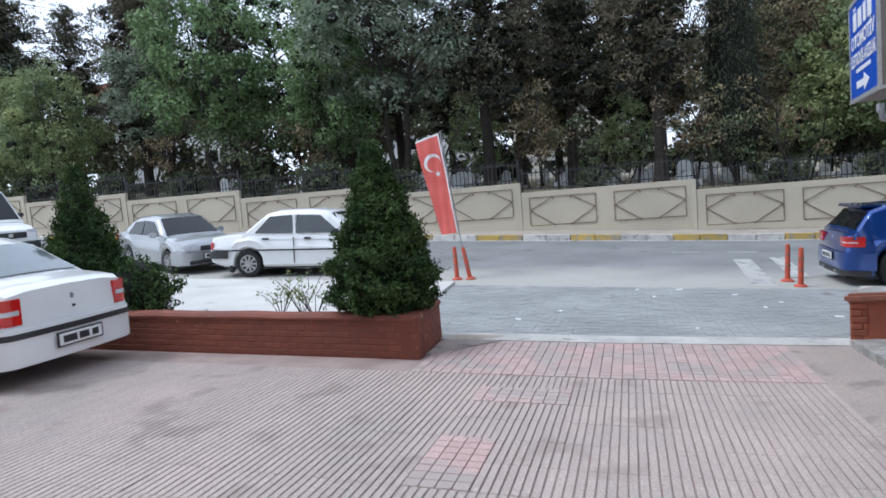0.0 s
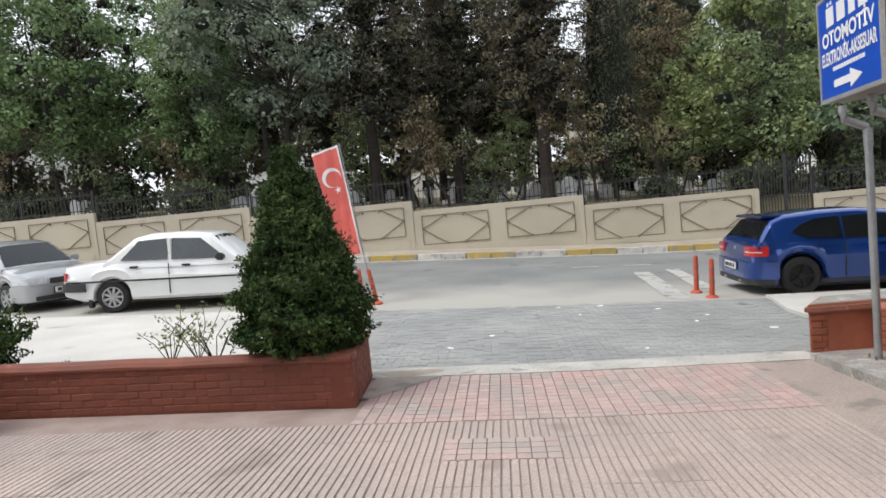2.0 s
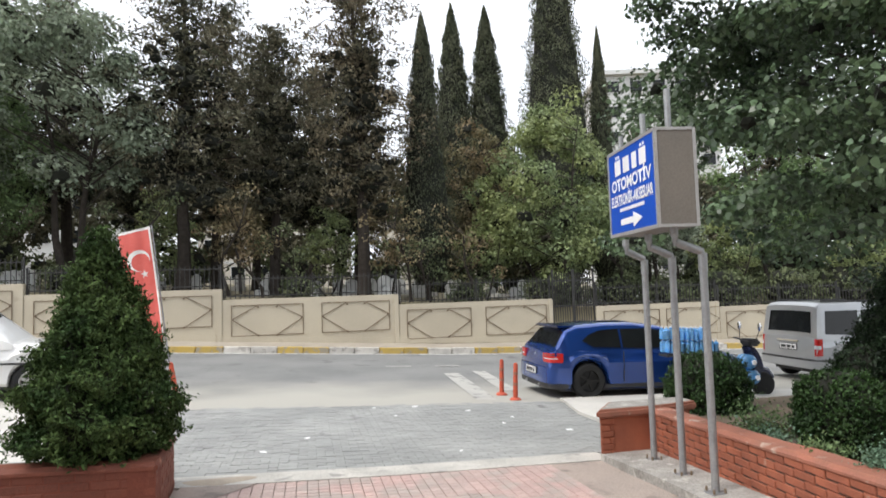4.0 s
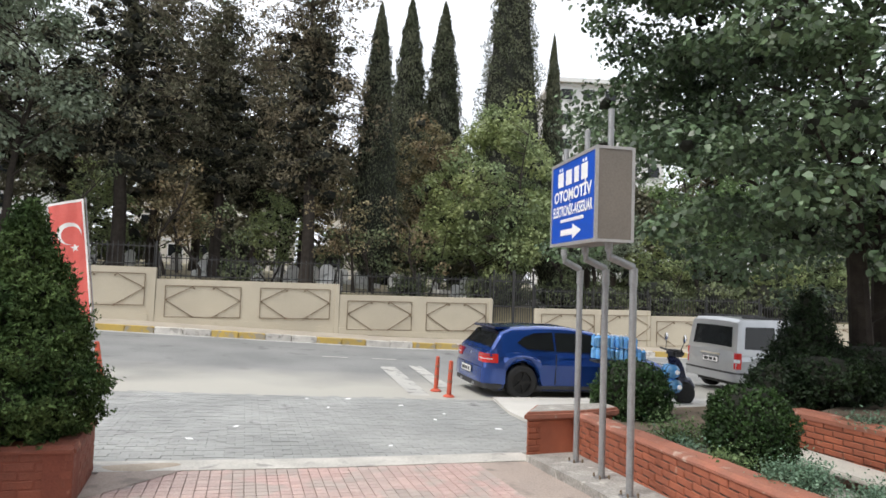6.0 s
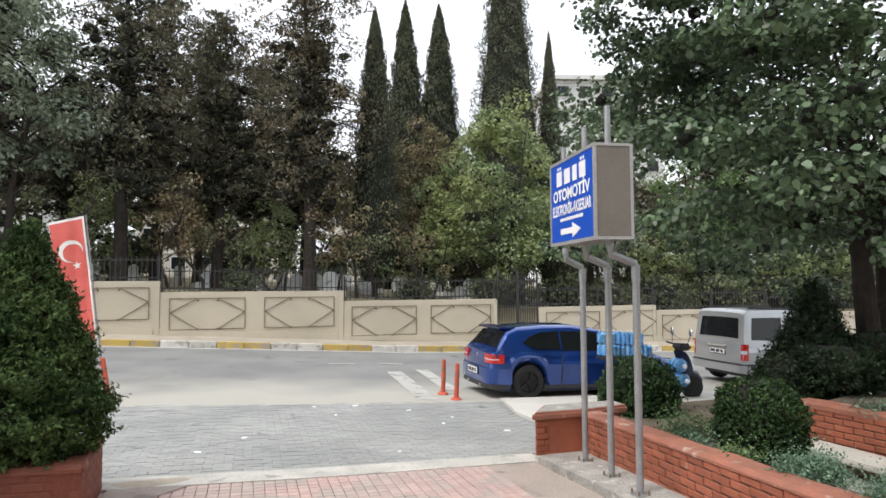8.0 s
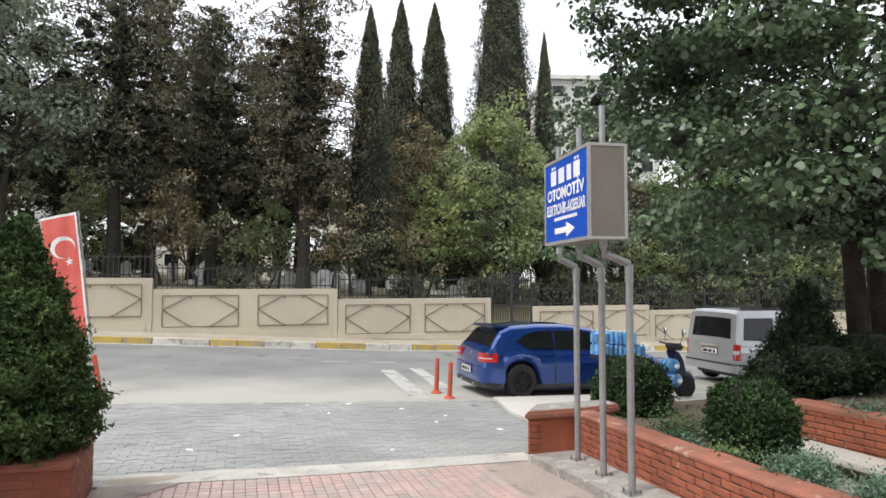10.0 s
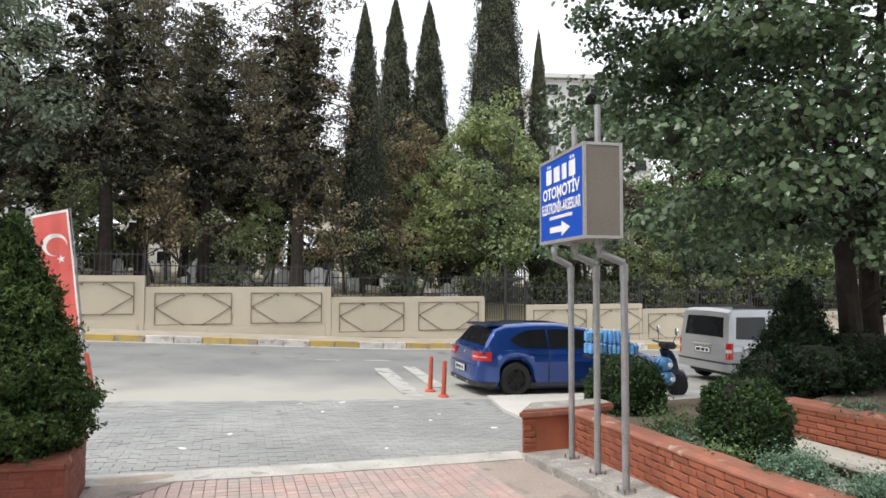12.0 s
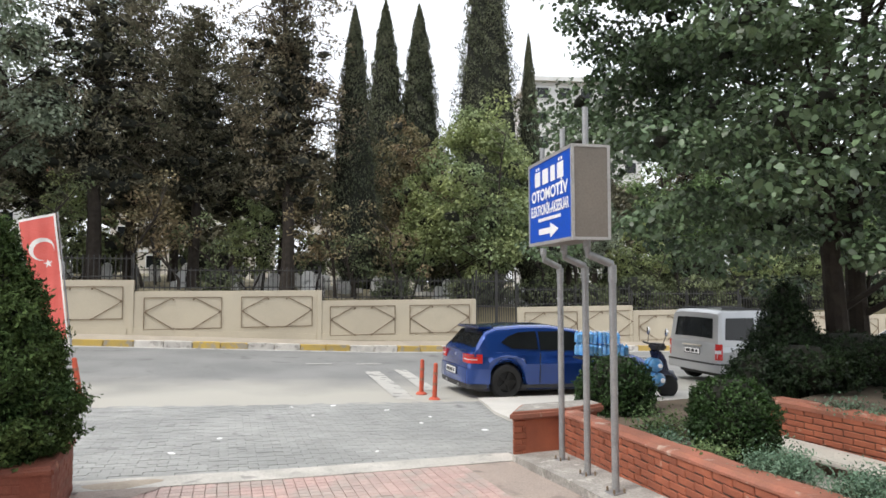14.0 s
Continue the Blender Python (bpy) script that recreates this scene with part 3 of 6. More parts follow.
# local frame: y runs from far to near edge as -y, x is depth
part("case", boxed(0.0, 0.33, -1.09, 0, 0, 0.80, bevel=0.008), M_SIGNBOX, sign)
for a in ((-0.012, 0.012, -1.098, 0.008, -0.006, 0.024), (-0.012, 0.012, -1.098, 0.008, 0.776, 0.806), (-0.012, 0.012, -1.098, -1.068, 0.024, 0.776), (-0.012, 0.012, -0.022, 0.008, 0.024, 0.776)):
    part("edge_strip", boxed(*a), M_ALU, sign)
for a in ((0.31, 0.336, -1.096, -1.07, 0.0, 0.80), (0.012, 0.31, -1.096, -1.085, -0.004, 0.02), (0.012, 0.31, -1.096, -1.085, 0.78, 0.804)):
    part("edge_strip", boxed(*a), M_ALU, sign)
face = part("face", boxed(-0.006, 0.0, -1.068, -0.022, 0.024, 0.776), M_BLUE, sign, "blue translucent panel")


def lettering(text, height, y, z, width, parent, bold, m=M_LETTER):
    cu = bpy.data.curves.new("lettering", "FONT")
    cu.body, cu.align_x, cu.size = text, "CENTER", 1.0
    cu.offset = bold
    tmp = new("lettering", cu)
    me = bpy.data.meshes.new_from_object(tmp.evaluated_get(bpy.context.evaluated_depsgraph_get()))
    bpy.data.objects.remove(tmp)
    bm = bmesh.new()
    bm.from_mesh(me)
    xs = [v.co.x for v in bm.verts]
    k = width / (max(xs) - min(xs))
    cx = (max(xs) + min(xs)) / 2
    for v in bm.verts:
        v.co = Vector((-0.0085, y - (v.co.x - cx) * k, z + v.co.y * height / 0.73))
    bm.normal_update()
    part("lettering", bm, m, parent, "white lettering")


# name in large white shapes, then the trade, a line too small to read and an arrow
for k, (y, w) in enumerate(((-0.185, 0.14), (-0.39, 0.145), (-0.60, 0.105), (-0.765, 0.14))):
    part("name_shape", boxed(-0.0095, -0.006, y - w, y, 0.56, 0.70), M_LETTER, sign)
    if k in (0, 3):
        for d in (0.025, 0.085):
            part("name_shape", boxed(-0.0095, -0.006, y - d - 0.03, y - d, 0.715, 0.742), M_LETTER, sign)
lettering("OTOMOTİV", 0.108, -0.545, 0.418, 0.92, sign, 0.034)
lettering("ELEKTRONİK-AKSESUAR", 0.1, -0.545, 0.278, 0.96, sign, 0.03)
for k in range(11):
    part("small_print", boxed(-0.0095, -0.006, -0.27 - k * 0.052 - 0.042, -0.27 - k * 0.052, 0.215, 0.245), M_LETTER, sign)
bm = bmesh.new()
prism(bm, [(-0.28, 0.09), (-0.28, 0.145), (-0.58, 0.145), (-0.58, 0.185), (-0.78, 0.117), (-0.58, 0.05), (-0.58, 0.09)], "x", -0.0095, -0.006)
part("arrow", bm, M_LETTER, sign)

POSTS = (((2.547, 6.628), 0.02, 0.2, 3.34), ((2.431, 5.949), 0.07, 0.23, 3.38), ((2.308, 5.318), 0.12, 0.25, 3.41))
for (px, py), z0, dx, ztop in POSTS:
    post = empty("sign_post", pose(px, py, z0), "grey steel post with a bend below the sign", "post", "sign posts")
    part("lower_tube", tube(bmesh.new(), [(0, 0, -0.02), (0, 0, 1.93 - z0)], [0.032] * 2, 16), M_STEEL, post, smooth=40)
    part("sleeve", tube(bmesh.new(), [(0, 0, 1.9 - z0), (0, 0, 2.05 - z0)], [0.038] * 2, 16), M_STEEL, post, smooth=40)
    part("bend", tube(bmesh.new(), [(0, 0, 2.0 - z0), (-0.01, 0, 2.06 - z0), (-dx + 0.01, 0, 2.14 - z0), (-dx, 0, 2.2 - z0), (-dx, 0, 2.26 - z0)], [0.034] * 5, 14), M_STEEL, post, smooth=40)
    part("upper_tube", tube(bmesh.new(), [(-dx, 0, 3.055 - z0), (-dx, 0, ztop - z0)], [0.027] * 2, 14), M_STEEL, post, smooth=40)
    bm = boxed(-0.065, 0.065, -0.065, 0.065, -0.012, 0.004, bevel=0.003)
    part("base_plate", bm, M_STEEL, post)
    for sx in (-0.05, 0.05):
        for sy in (-0.05, 0.05):
            part("bolt", lathe(bmesh.new(), [(0.011, 0), (0.011, 0.03), (0.006, 0.036)], 6, pose(sx, sy, 0.005)), M_RUST, post)


# ---- bollards ----
def bollard(x, y, lean_x, lean_y):
    b = empty("bollard", pose(x, y, G(x, y), lean_x, lean_y, 0), "orange plastic traffic bollard, faded", "bollard", "bollards")
    part("foot", lathe(bmesh.new(), [(0.11, -0.02), (0.11, 0.02), (0.075, 0.05), (0.05, 0.055)], 16), M_BOLL, b, smooth=30)
    part("tube", lathe(bmesh.new(), [(0.046, 0.05), (0.044, 0.35), (0.04, 0.66), (0.034, 0.69), (0.012, 0.70)], 16), M_BOLL, b, smooth=35)
    for z in (0.28, 0.48):
        part("band", lathe(bmesh.new(), [(0.0475, z), (0.0465, z + 0.05)], 16), M_COPE, b, "dulled reflective band")
    return b


bollard(2.86, 12.72, 0, 2)
bollard(2.92, 12.06, 1, 2)
bollard(-3.40, 12.55, 0, -1)
bollard(-3.13, 12.6, 0, -9)

# ---- flag banner on a leaning pole ----
banner = empty("flag_banner", pose(-3.2, 12.72, G(-3.2, 12.72)), "red national flag banner on a leaning pole", "flag")
fz = banner.location.z
TL, TR, BR, BL = Vector((-0.93, 0, 2.94 - fz)), Vector((-0.40, 0, 3.08 - fz)), Vector((-0.15, 0, 0.96 - fz)), Vector((-0.53, 0, 0.93 - fz))


def cloth(u, v, lift=0.0):
    p = TL.lerp(TR, u).lerp(BL.lerp(BR, u), v)
    return p + Vector((0, -0.05 * math.sin(5 * v + 3 * u) * (1 - u) - 0.012 * math.sin(14 * u + 9 * v) - lift, 0))


def cloth_patch(f, nu, nv, lift, m, name, label=""):
    bm = bmesh.new()
    g = [[bm.verts.new(cloth(*f(i / nu, j / nv), lift)) for i in range(nu + 1)] for j in range(nv + 1)]
    for r, q in zip(g, g[1:]):
        for i in range(nu):
            bm.faces.new((r[i], r[i + 1], q[i + 1], q[i]))
    part(name, bm, m, banner, label, smooth=60)


cloth_patch(lambda u, v: (u, v), 16, 48, 0.0, M_FLAG, "cloth", "red cloth")
cloth_patch(lambda u, v: (0.94 + 0.06 * u, v), 2, 48, 0.004, M_FLAGW, "hem", "white hem")
cloth_patch(lambda u, v: (u, 0.02 * v), 16, 2, 0.004, M_FLAGW, "hem", "white hem")
W_, H_ = 0.5, 2.05


def crescent(a, r):
    """Between an outer circle and a smaller one moved towards the opening."""
    ang = 0.45 + a * (2 * math.pi - 0.9)
    o = Vector((math.cos(ang), math.sin(ang))) * 0.185
    i = Vector((math.cos(ang), math.sin(ang))) * 0.15 + Vector((0.042, 0))
    if i.length > o.length:
        i = o
    p = i.lerp(o, r)
    c, s = math.cos(0.9), math.sin(0.9)
    return (0.50 + (p.x * c - p.y * s) / W_, 0.265 + (p.x * s + p.y * c) / H_)


cloth_patch(crescent, 40, 2, 0.005, M_FLAGW, "crescent", "white crescent")
bm = bmesh.new()
pts = []
for k in range(10):
    r, a = (0.075 if k % 2 == 0 else 0.03), 0.9 + k * math.pi / 5
    pts.append(bm.verts.new(cloth(0.62 + r * math.cos(a) / W_, 0.385 + r * math.sin(a) / H_, 0.006)))
cen = bm.verts.new(cloth(0.62, 0.385, 0.006))
for k in range(10):
    bm.faces.new((cen, pts[k], pts[(k + 1) % 10]))
part("star", bm, M_FLAGW, banner, "white star")
part("pole", tube(bmesh.new(), [(0.0, 0.03, -0.02), BR + Vector((0.02, 0.03, 0)), TR + Vector((0.02, 0.03, 0.02))], [0.016, 0.015, 0.012], 8), M_STEEL, banner)


# ---- vehicles ----
def wheel(parent, x, y, r, w, rim_mat, side, spokes=5):
    wh = new("wheel")
    wh.parent = parent
    wh.matrix_local = pose(x, y, r, 90 * side, 0, 0)
    t = w / 2
    part("tyre", lathe(bmesh.new(), [(r * 0.66, -t), (r * 0.9, -t), (r * 0.985, -t * 0.75), (r, 0), (r * 0.985, t * 0.75), (r * 0.9, t), (r * 0.66, t), (r * 0.64, t * 0.6)], 28), M_TYRE, wh, smooth=40)
    bm = bmesh.new()
    lathe(bm, [(r * 0.66, t * 0.5), (r * 0.66, t * 1.02), (r * 0.60, t * 0.98), (r * 0.57, t * 0.55), (r * 0.2, t * 0.5), (r * 0.18, t * 0.95), (r * 0.05, t)], 28)
    for k in range(spokes):
        box(bm, r * 0.12, r * 0.6, -r * 0.075, r * 0.075, t * 0.5, t * 0.92, m=pose(0, 0, 0, 0, 0, 360 * k / spokes))
    part("rim", bm, rim_mat, wh, smooth=35)


def interp(pts, x):
    return float(np.interp(x, [p[0] for p in pts], [p[1] for p in pts]))


def vehicle(spec, m, label, paint, name="car"):
    """Lofted body with wheel arches, cabin, panes, lamps, bumpers, plates and wheels. Local x points ahead."""
    car = empty(name, m, label, spec.get("category", "car"), "parked vehicles")
    L, W, r = spec["length"], spec["width"] / 2, spec["wheel"]
    xr, xf = spec["axles"]
    deck, roofline = spec["deck"], spec["roof"]
    belt = spec["belt"]
    low = spec.get("low", 0.2)
    xs = sorted(set([round(v, 4) for v in span(0, L, 44)] + [round(a + r * 1.2 * c, 4) for a in (xr, xf) for c in (-1, -0.95, -0.8, -0.5, 0, 0.5, 0.8, 0.95, 1)] + [round(p[0], 4) for p in deck]))

    def plan(x):
        e = min(x, L - x)
        return W * (1 - spec.get("taper", 0.13) * max(0, 1 - e / 0.5) ** 2)

    def under(x):
        z = low + 0.10 * max(0, 1 - min(x, L - x) / 0.35)
        for a in (xr, xf):
            d = abs(x - a)
            if d < r * 1.2:
                z = max(z, r * 0.98 + math.sqrt(max(0, (r * 1.18) ** 2 - d * d)) - 0.0)
        return z
    bm = bmesh.new()
    rings = []
    for x in xs:
        w, zb, zt = plan(x), under(x), interp(deck, x)
        zb = min(zb, zt - 0.06)
        h = zt - zb
        half = [(0, zb), (w * 0.93, zb), (w * 0.985, zb + min(0.05, h * 0.2)), (w * 0.975, zb + h * 0.40), (w, max(zb + h * 0.56, zt - 0.25)), (w * 0.95, max(zb + h * 0.70, zt - 0.18)), (w * 0.935, max(zb + h * 0.84, zt - 0.06)), (w * 0.9, zt - 0.02), (w * 0.6, zt + 0.012), (0, zt + 0.022)]
        rings.append([bm.verts.new((x, y, z)) for y, z in half] + [bm.verts.new((x, -y, z)) for y, z in half[-2:0:-1]])
    for a, b in zip(rings, rings[1:]):
        n = len(a)
        for k in range(n):
            bm.faces.new((a[k], a[(k + 1) % n], b[(k + 1) % n], b[k]))
    bm.faces.new(rings[0])
    bm.faces.new(rings[-1][::-1])
    bmesh.ops.recalc_face_normals(bm, faces=bm.faces)
    part("body", bm, paint, car, smooth=38)
    part("underside", boxed(0.25, L - 0.25, -W * 0.82, W * 0.82, low - 0.04, low + 0.22), M_TRIM, car, "dark underside")
    # cabin
    wb, wt = W * 0.95, W * spec.get("tumble", 0.74)
    ztop = max(p[1] for p in roofline)

    def wide(z):
        return wb + (wt - wb) * (z - belt) / (ztop - belt)
    bm = bmesh.new()
    rings = []
    x0, x1 = roofline[0][0], roofline[-1][0]
    for x in sorted(set([round(v, 4) for v in span(x0, x1, 30)] + [round(p[0], 4) for p in roofline])):
        z = max(interp(roofline, x), belt + 0.001)
        zb = belt - 0.08
        e = min(0.07, (z - belt) * 0.5)
        half = [(wb + 0.002, zb), (wide(z - e), z - e), (wide(z) - 0.04, z - 0.012), (wide(z) * 0.6, z + 0.012), (0, z + 0.018)]
        rings.append([bm.verts.new((x, y, q)) for y, q in half] + [bm.verts.new((x, -y, q)) for y, q in half[-2::-1]])
    for a, b in zip(rings, rings[1:]):
        for k in range(len(a) - 1):
            bm.faces.new((a[k], a[k + 1], b[k + 1], b[k]))
    bm.faces.new(rings[0])
    bm.faces.new(rings[-1][::-1])
    bmesh.ops.recalc_face_normals(bm, faces=bm.faces)
    part("cabin", bm, paint, car, smooth=38)
    glass = spec.get("glass", M_GLASS)
    for poly in spec["windows"]:
        for s in (1, -1):
            bm = bmesh.new()
            vs = [bm.verts.new((x, s * (wide(z) + 0.006), z)) for x, z in poly]
            vi = [bm.verts.new((x, s * (wide(z) - 0.01), z)) for x, z in poly]
            bm.faces.new(vs)
            for k in range(len(vs)):
                bm.faces.new((vs[k], vs[(k + 1) % len(vs)], vi[(k + 1) % len(vs)], vi[k]))
            bmesh.ops.recalc_face_normals(bm, faces=bm.faces)
            part("side_window", bm, glass, car, "dark side window")
    for (xa, za), (xb, zb), nm in ((spec["rear_glass"][0], spec["rear_glass"][1], "rear_window"), (spec["front_glass"][0], spec["front_glass"][1], "windscreen")):
        s = -1 if nm == "rear_window" else 1
        bm = bmesh.new()
        d = Vector((xb - xa, 0, zb - za)).normalized()
        nrm = Vector((-d.z, 0, d.x)) if s < 0 else Vector((d.z, 0, -d.x))
        nrm = nrm if nrm.x * s > 0 or abs(nrm.x) < 1e-6 else -nrm
        g = []
        for k in range(5):
            x, z = xa + (xb - xa) * k / 4, za + (zb - za) * k / 4
            hw = wide(max(z, belt)) - spec.get("pillar", 0.09)
            g.append([bm.verts.new(Vector((x, hw * t, z + 0.014 * (1 - t * t))) + nrm * (0.012 if abs(t) < 0.95 else 0.006)) for t in (-1, -0.6, -0.2, 0.2, 0.6, 1)])
        for a, b in zip(g, g[1:]):
            for k in range(5):
                bm.faces.new((a[k], a[k + 1], b[k + 1], b[k]))
        part(nm, bm, spec.get("rear_mat", glass) if nm == "rear_window" else glass, car, "dark glass", smooth=60)
    def band(end, y_in, reach, z0, z1, out, mt, nm, lb, deep=0.05):
        """A lamp, strip or bumper that hugs the rounded end of the body, from y_in round the corner and back along the side."""
        def at(x, y):
            return (L - x, y) if end == "front" else (x, y)
        n = 7
        for s in ((1,) if y_in <= 0 else (1, -1)):
            outer = [(-out, y_in + (plan(0) - 0.05 - y_in) * k / 3) for k in range(4)] if y_in > 0 else [(-out - 0.03 * (1 - (k / 3) ** 2), (plan(0) - 0.05) * k / 3) for k in range(4)]
            outer += [(-out * 0.6 + 0.015, plan(0) - 0.01 + out * 0.5)] + [(0.05 + (reach - 0.05) * k / n, plan(0.05 + (reach - 0.05) * k / n) * 0.999 + out) for k in range(n + 1)]
            inner = [(x + deep, y if i < 3 else y - deep) for i, (x, y) in enumerate(outer)]
            inner[-1] = (outer[-1][0], inner[-1][1])
            if y_in <= 0:
                outer = [(x, -y) for x, y in outer[:0:-1]] + outer
                inner = [(x, -y) for x, y in inner[:0:-1]] + inner
            path = outer + inner[::-1]
            bm = bmesh.new()
            prism(bm, [at(x, s * y) for x, y in path], "z", z0, z1)
            bmesh.ops.bevel(bm, geom=[e for e in bm.edges if abs(e.verts[0].co.z - e.verts[1].co.z) < 1e-5], offset=min(0.014, (z1 - z0) * 0.25), segments=2, affect="EDGES", clamp_overlap=True)
            part(nm, bm, mt, car, lb, smooth=45)
    for b in spec.get("bands", ()):
        band(*b)
    for args, mt, nm, lb in spec["bits"]:
        for s in ((1, -1) if args[2] > 0 and nm != "number_plate" else (1,)):
            y0, y1 = (args[2], args[3]) if s > 0 else (-args[3], -args[2])
            part(nm, boxed(args[0], args[1], y0, y1, args[4], args[5], bevel=spec.get("bevel", 0.012)), mt, car, lb, smooth=40)
    for x in (xr, xf):
        for s in (1, -1):
            wheel(car, x, s * (W - 0.12), r, 0.2, spec["rim"], -s, spec.get("spokes", 5))
            arch = bmesh.new()
            prism(arch, [(x + r * 1.15 * math.cos(a), r + r * 1.13 * math.sin(a)) for a in span(-0.1, math.pi + 0.1, 12)], "y", s * (W - 0.3) - 0.02, s * (W - 0.3) + 0.02)
            part("arch_lining", arch, M_TRIM, car, "dark wheel arch")
    for x, s in ((0.0 + spec.get("plate_x", -0.012), -1), (L - spec.get("plate_fx", -0.012), 1)):
        pl = part("number_plate", boxed(x - 0.008, x + 0.008, -0.26, 0.26, spec["plate_z"] - 0.06, spec["plate_z"] + 0.06, bevel=0.004), M_PLATE, car, "white number plate")
        for y, w in ((-0.17, 0.08), (-0.03, 0.12), (0.14, 0.16)):
            part("plate_bar", boxed(x + s * 0.009 - 0.002, x + s * 0.009 + 0.002, y - w / 2, y + w / 2, spec["plate_z"] - 0.035, spec["plate_z"] + 0.035), M_TRIM, pl, "dark bar")
        part("plate_frame", boxed(x - s * 0.006 - 0.004, x - s * 0.006 + 0.004, -0.28, 0.28, spec["plate_z"] - 0.075, spec["plate_z"] + 0.075), M_TRIM, pl, "black frame")
    if "mirror" in spec:
        mx, mz = spec["mirror"]
        for s in (1, -1):
            part("wing_mirror", boxed(mx - 0.07, mx + 0.07, s * (W + 0.09) - 0.09, s * (W + 0.09) + 0.09, mz - 0.06, mz + 0.07, bevel=0.03), spec.get("mirror_mat", paint), car, smooth=40)
    return car


HATCH = dict(length=4.32, width=1.77, wheel=0.335, axles=(0.80, 3.49), belt=0.90, low=0.17, tumble=0.72, taper=0.12, plate_z=0.50, plate_x=-0.075,
             deck=[(0, 0.72), (0.05, 0.90), (0.25, 0.95), (1.2, 0.93), (2.9, 0.93), (3.3, 0.92), (3.9, 0.82), (4.2, 0.70), (4.32, 0.52)],
             roof=[(0.10, 0.92), (0.38, 1.30), (0.62, 1.385), (1.2, 1.43), (1.9, 1.435), (2.5, 1.36), (3.3, 0.92)],
             windows=[[(0.70, 1.10), (0.86, 1.22), (1.1, 1.30), (1.5, 1.325), (1.5, 0.965), (0.92, 0.985)], [(1.55, 0.955), (1.55, 1.32), (2.2, 1.325), (2.5, 1.26), (3.02, 0.94)]],
             rear_glass=((0.15, 0.99), (0.37, 1.285)), front_glass=((3.2, 0.97), (2.55, 1.335)), rim=M_RIMB, mirror=(2.85, 0.98), plate_fx=-0.012,
             bands=[("rear", 0.50, 0.26, 0.70, 0.875, 0.012, M_TAIL, "tail_lamp", "red tail lamp"), ("rear", 0.56, 0.16, 0.765, 0.785, 0.016, M_LAMP, "lamp_strip", "pale strip in the tail lamp"), ("rear", 0.56, 0.2, 0.835, 0.85, 0.016, M_TRIM, "lamp_strip", "dark strip in the tail lamp"), ("rear", 0, 0.42, 0.30, 0.60, 0.03, M_CARBLUE, "bumper", "blue rear bumper"), ("rear", 0, 0.36, 0.20, 0.31, 0.012, M_TRIM, "diffuser", "black lower bumper"), ("front", 0, 0.5, 0.24, 0.5, 0.02, M_CARBLUE, "bumper", "blue front bumper")],
             bits=[
                   ((0.27, 0.62, -0.58, 0.58, 1.352, 1.388), M_CARBLUE, "roof_spoiler", "blue roof spoiler"), ((0.25, 0.29, -0.58, 0.58, 1.345, 1.37), M_TRIM, "spoiler_lip", "black spoiler edge"), ((0.012, 0.06, -0.05, 0.05, 0.77, 0.84), M_STEEL, "badge", "plain round badge"), ((-0.06, 0.02, 0.30, 0.40, 0.215, 0.26), M_STEEL, "exhaust", "steel tail pipe"), ((1.12, 3.16, 0.872, 0.884, 0.20, 0.27), M_TRIM, "sill_strip", "dark sill"), ((1.52, 1.532, 0.862, 0.8865, 0.30, 0.90), M_TRIM, "door_seam", "dark door gap"), ((2.86, 2.872, 0.862, 0.8865, 0.30, 0.90), M_TRIM, "door_seam", "dark door gap"),
                   ((4.1, 4.28, 0.45, 0.78, 0.62, 0.74), M_LAMP, "headlamp", "clear headlamp"), ((2.05, 2.2, 0.87, 0.905, 0.83, 0.86), M_CARBLUE, "door_handle", ""), ((1.05, 1.2, 0.87, 0.905, 0.84, 0.87), M_CARBLUE, "door_handle", "")])
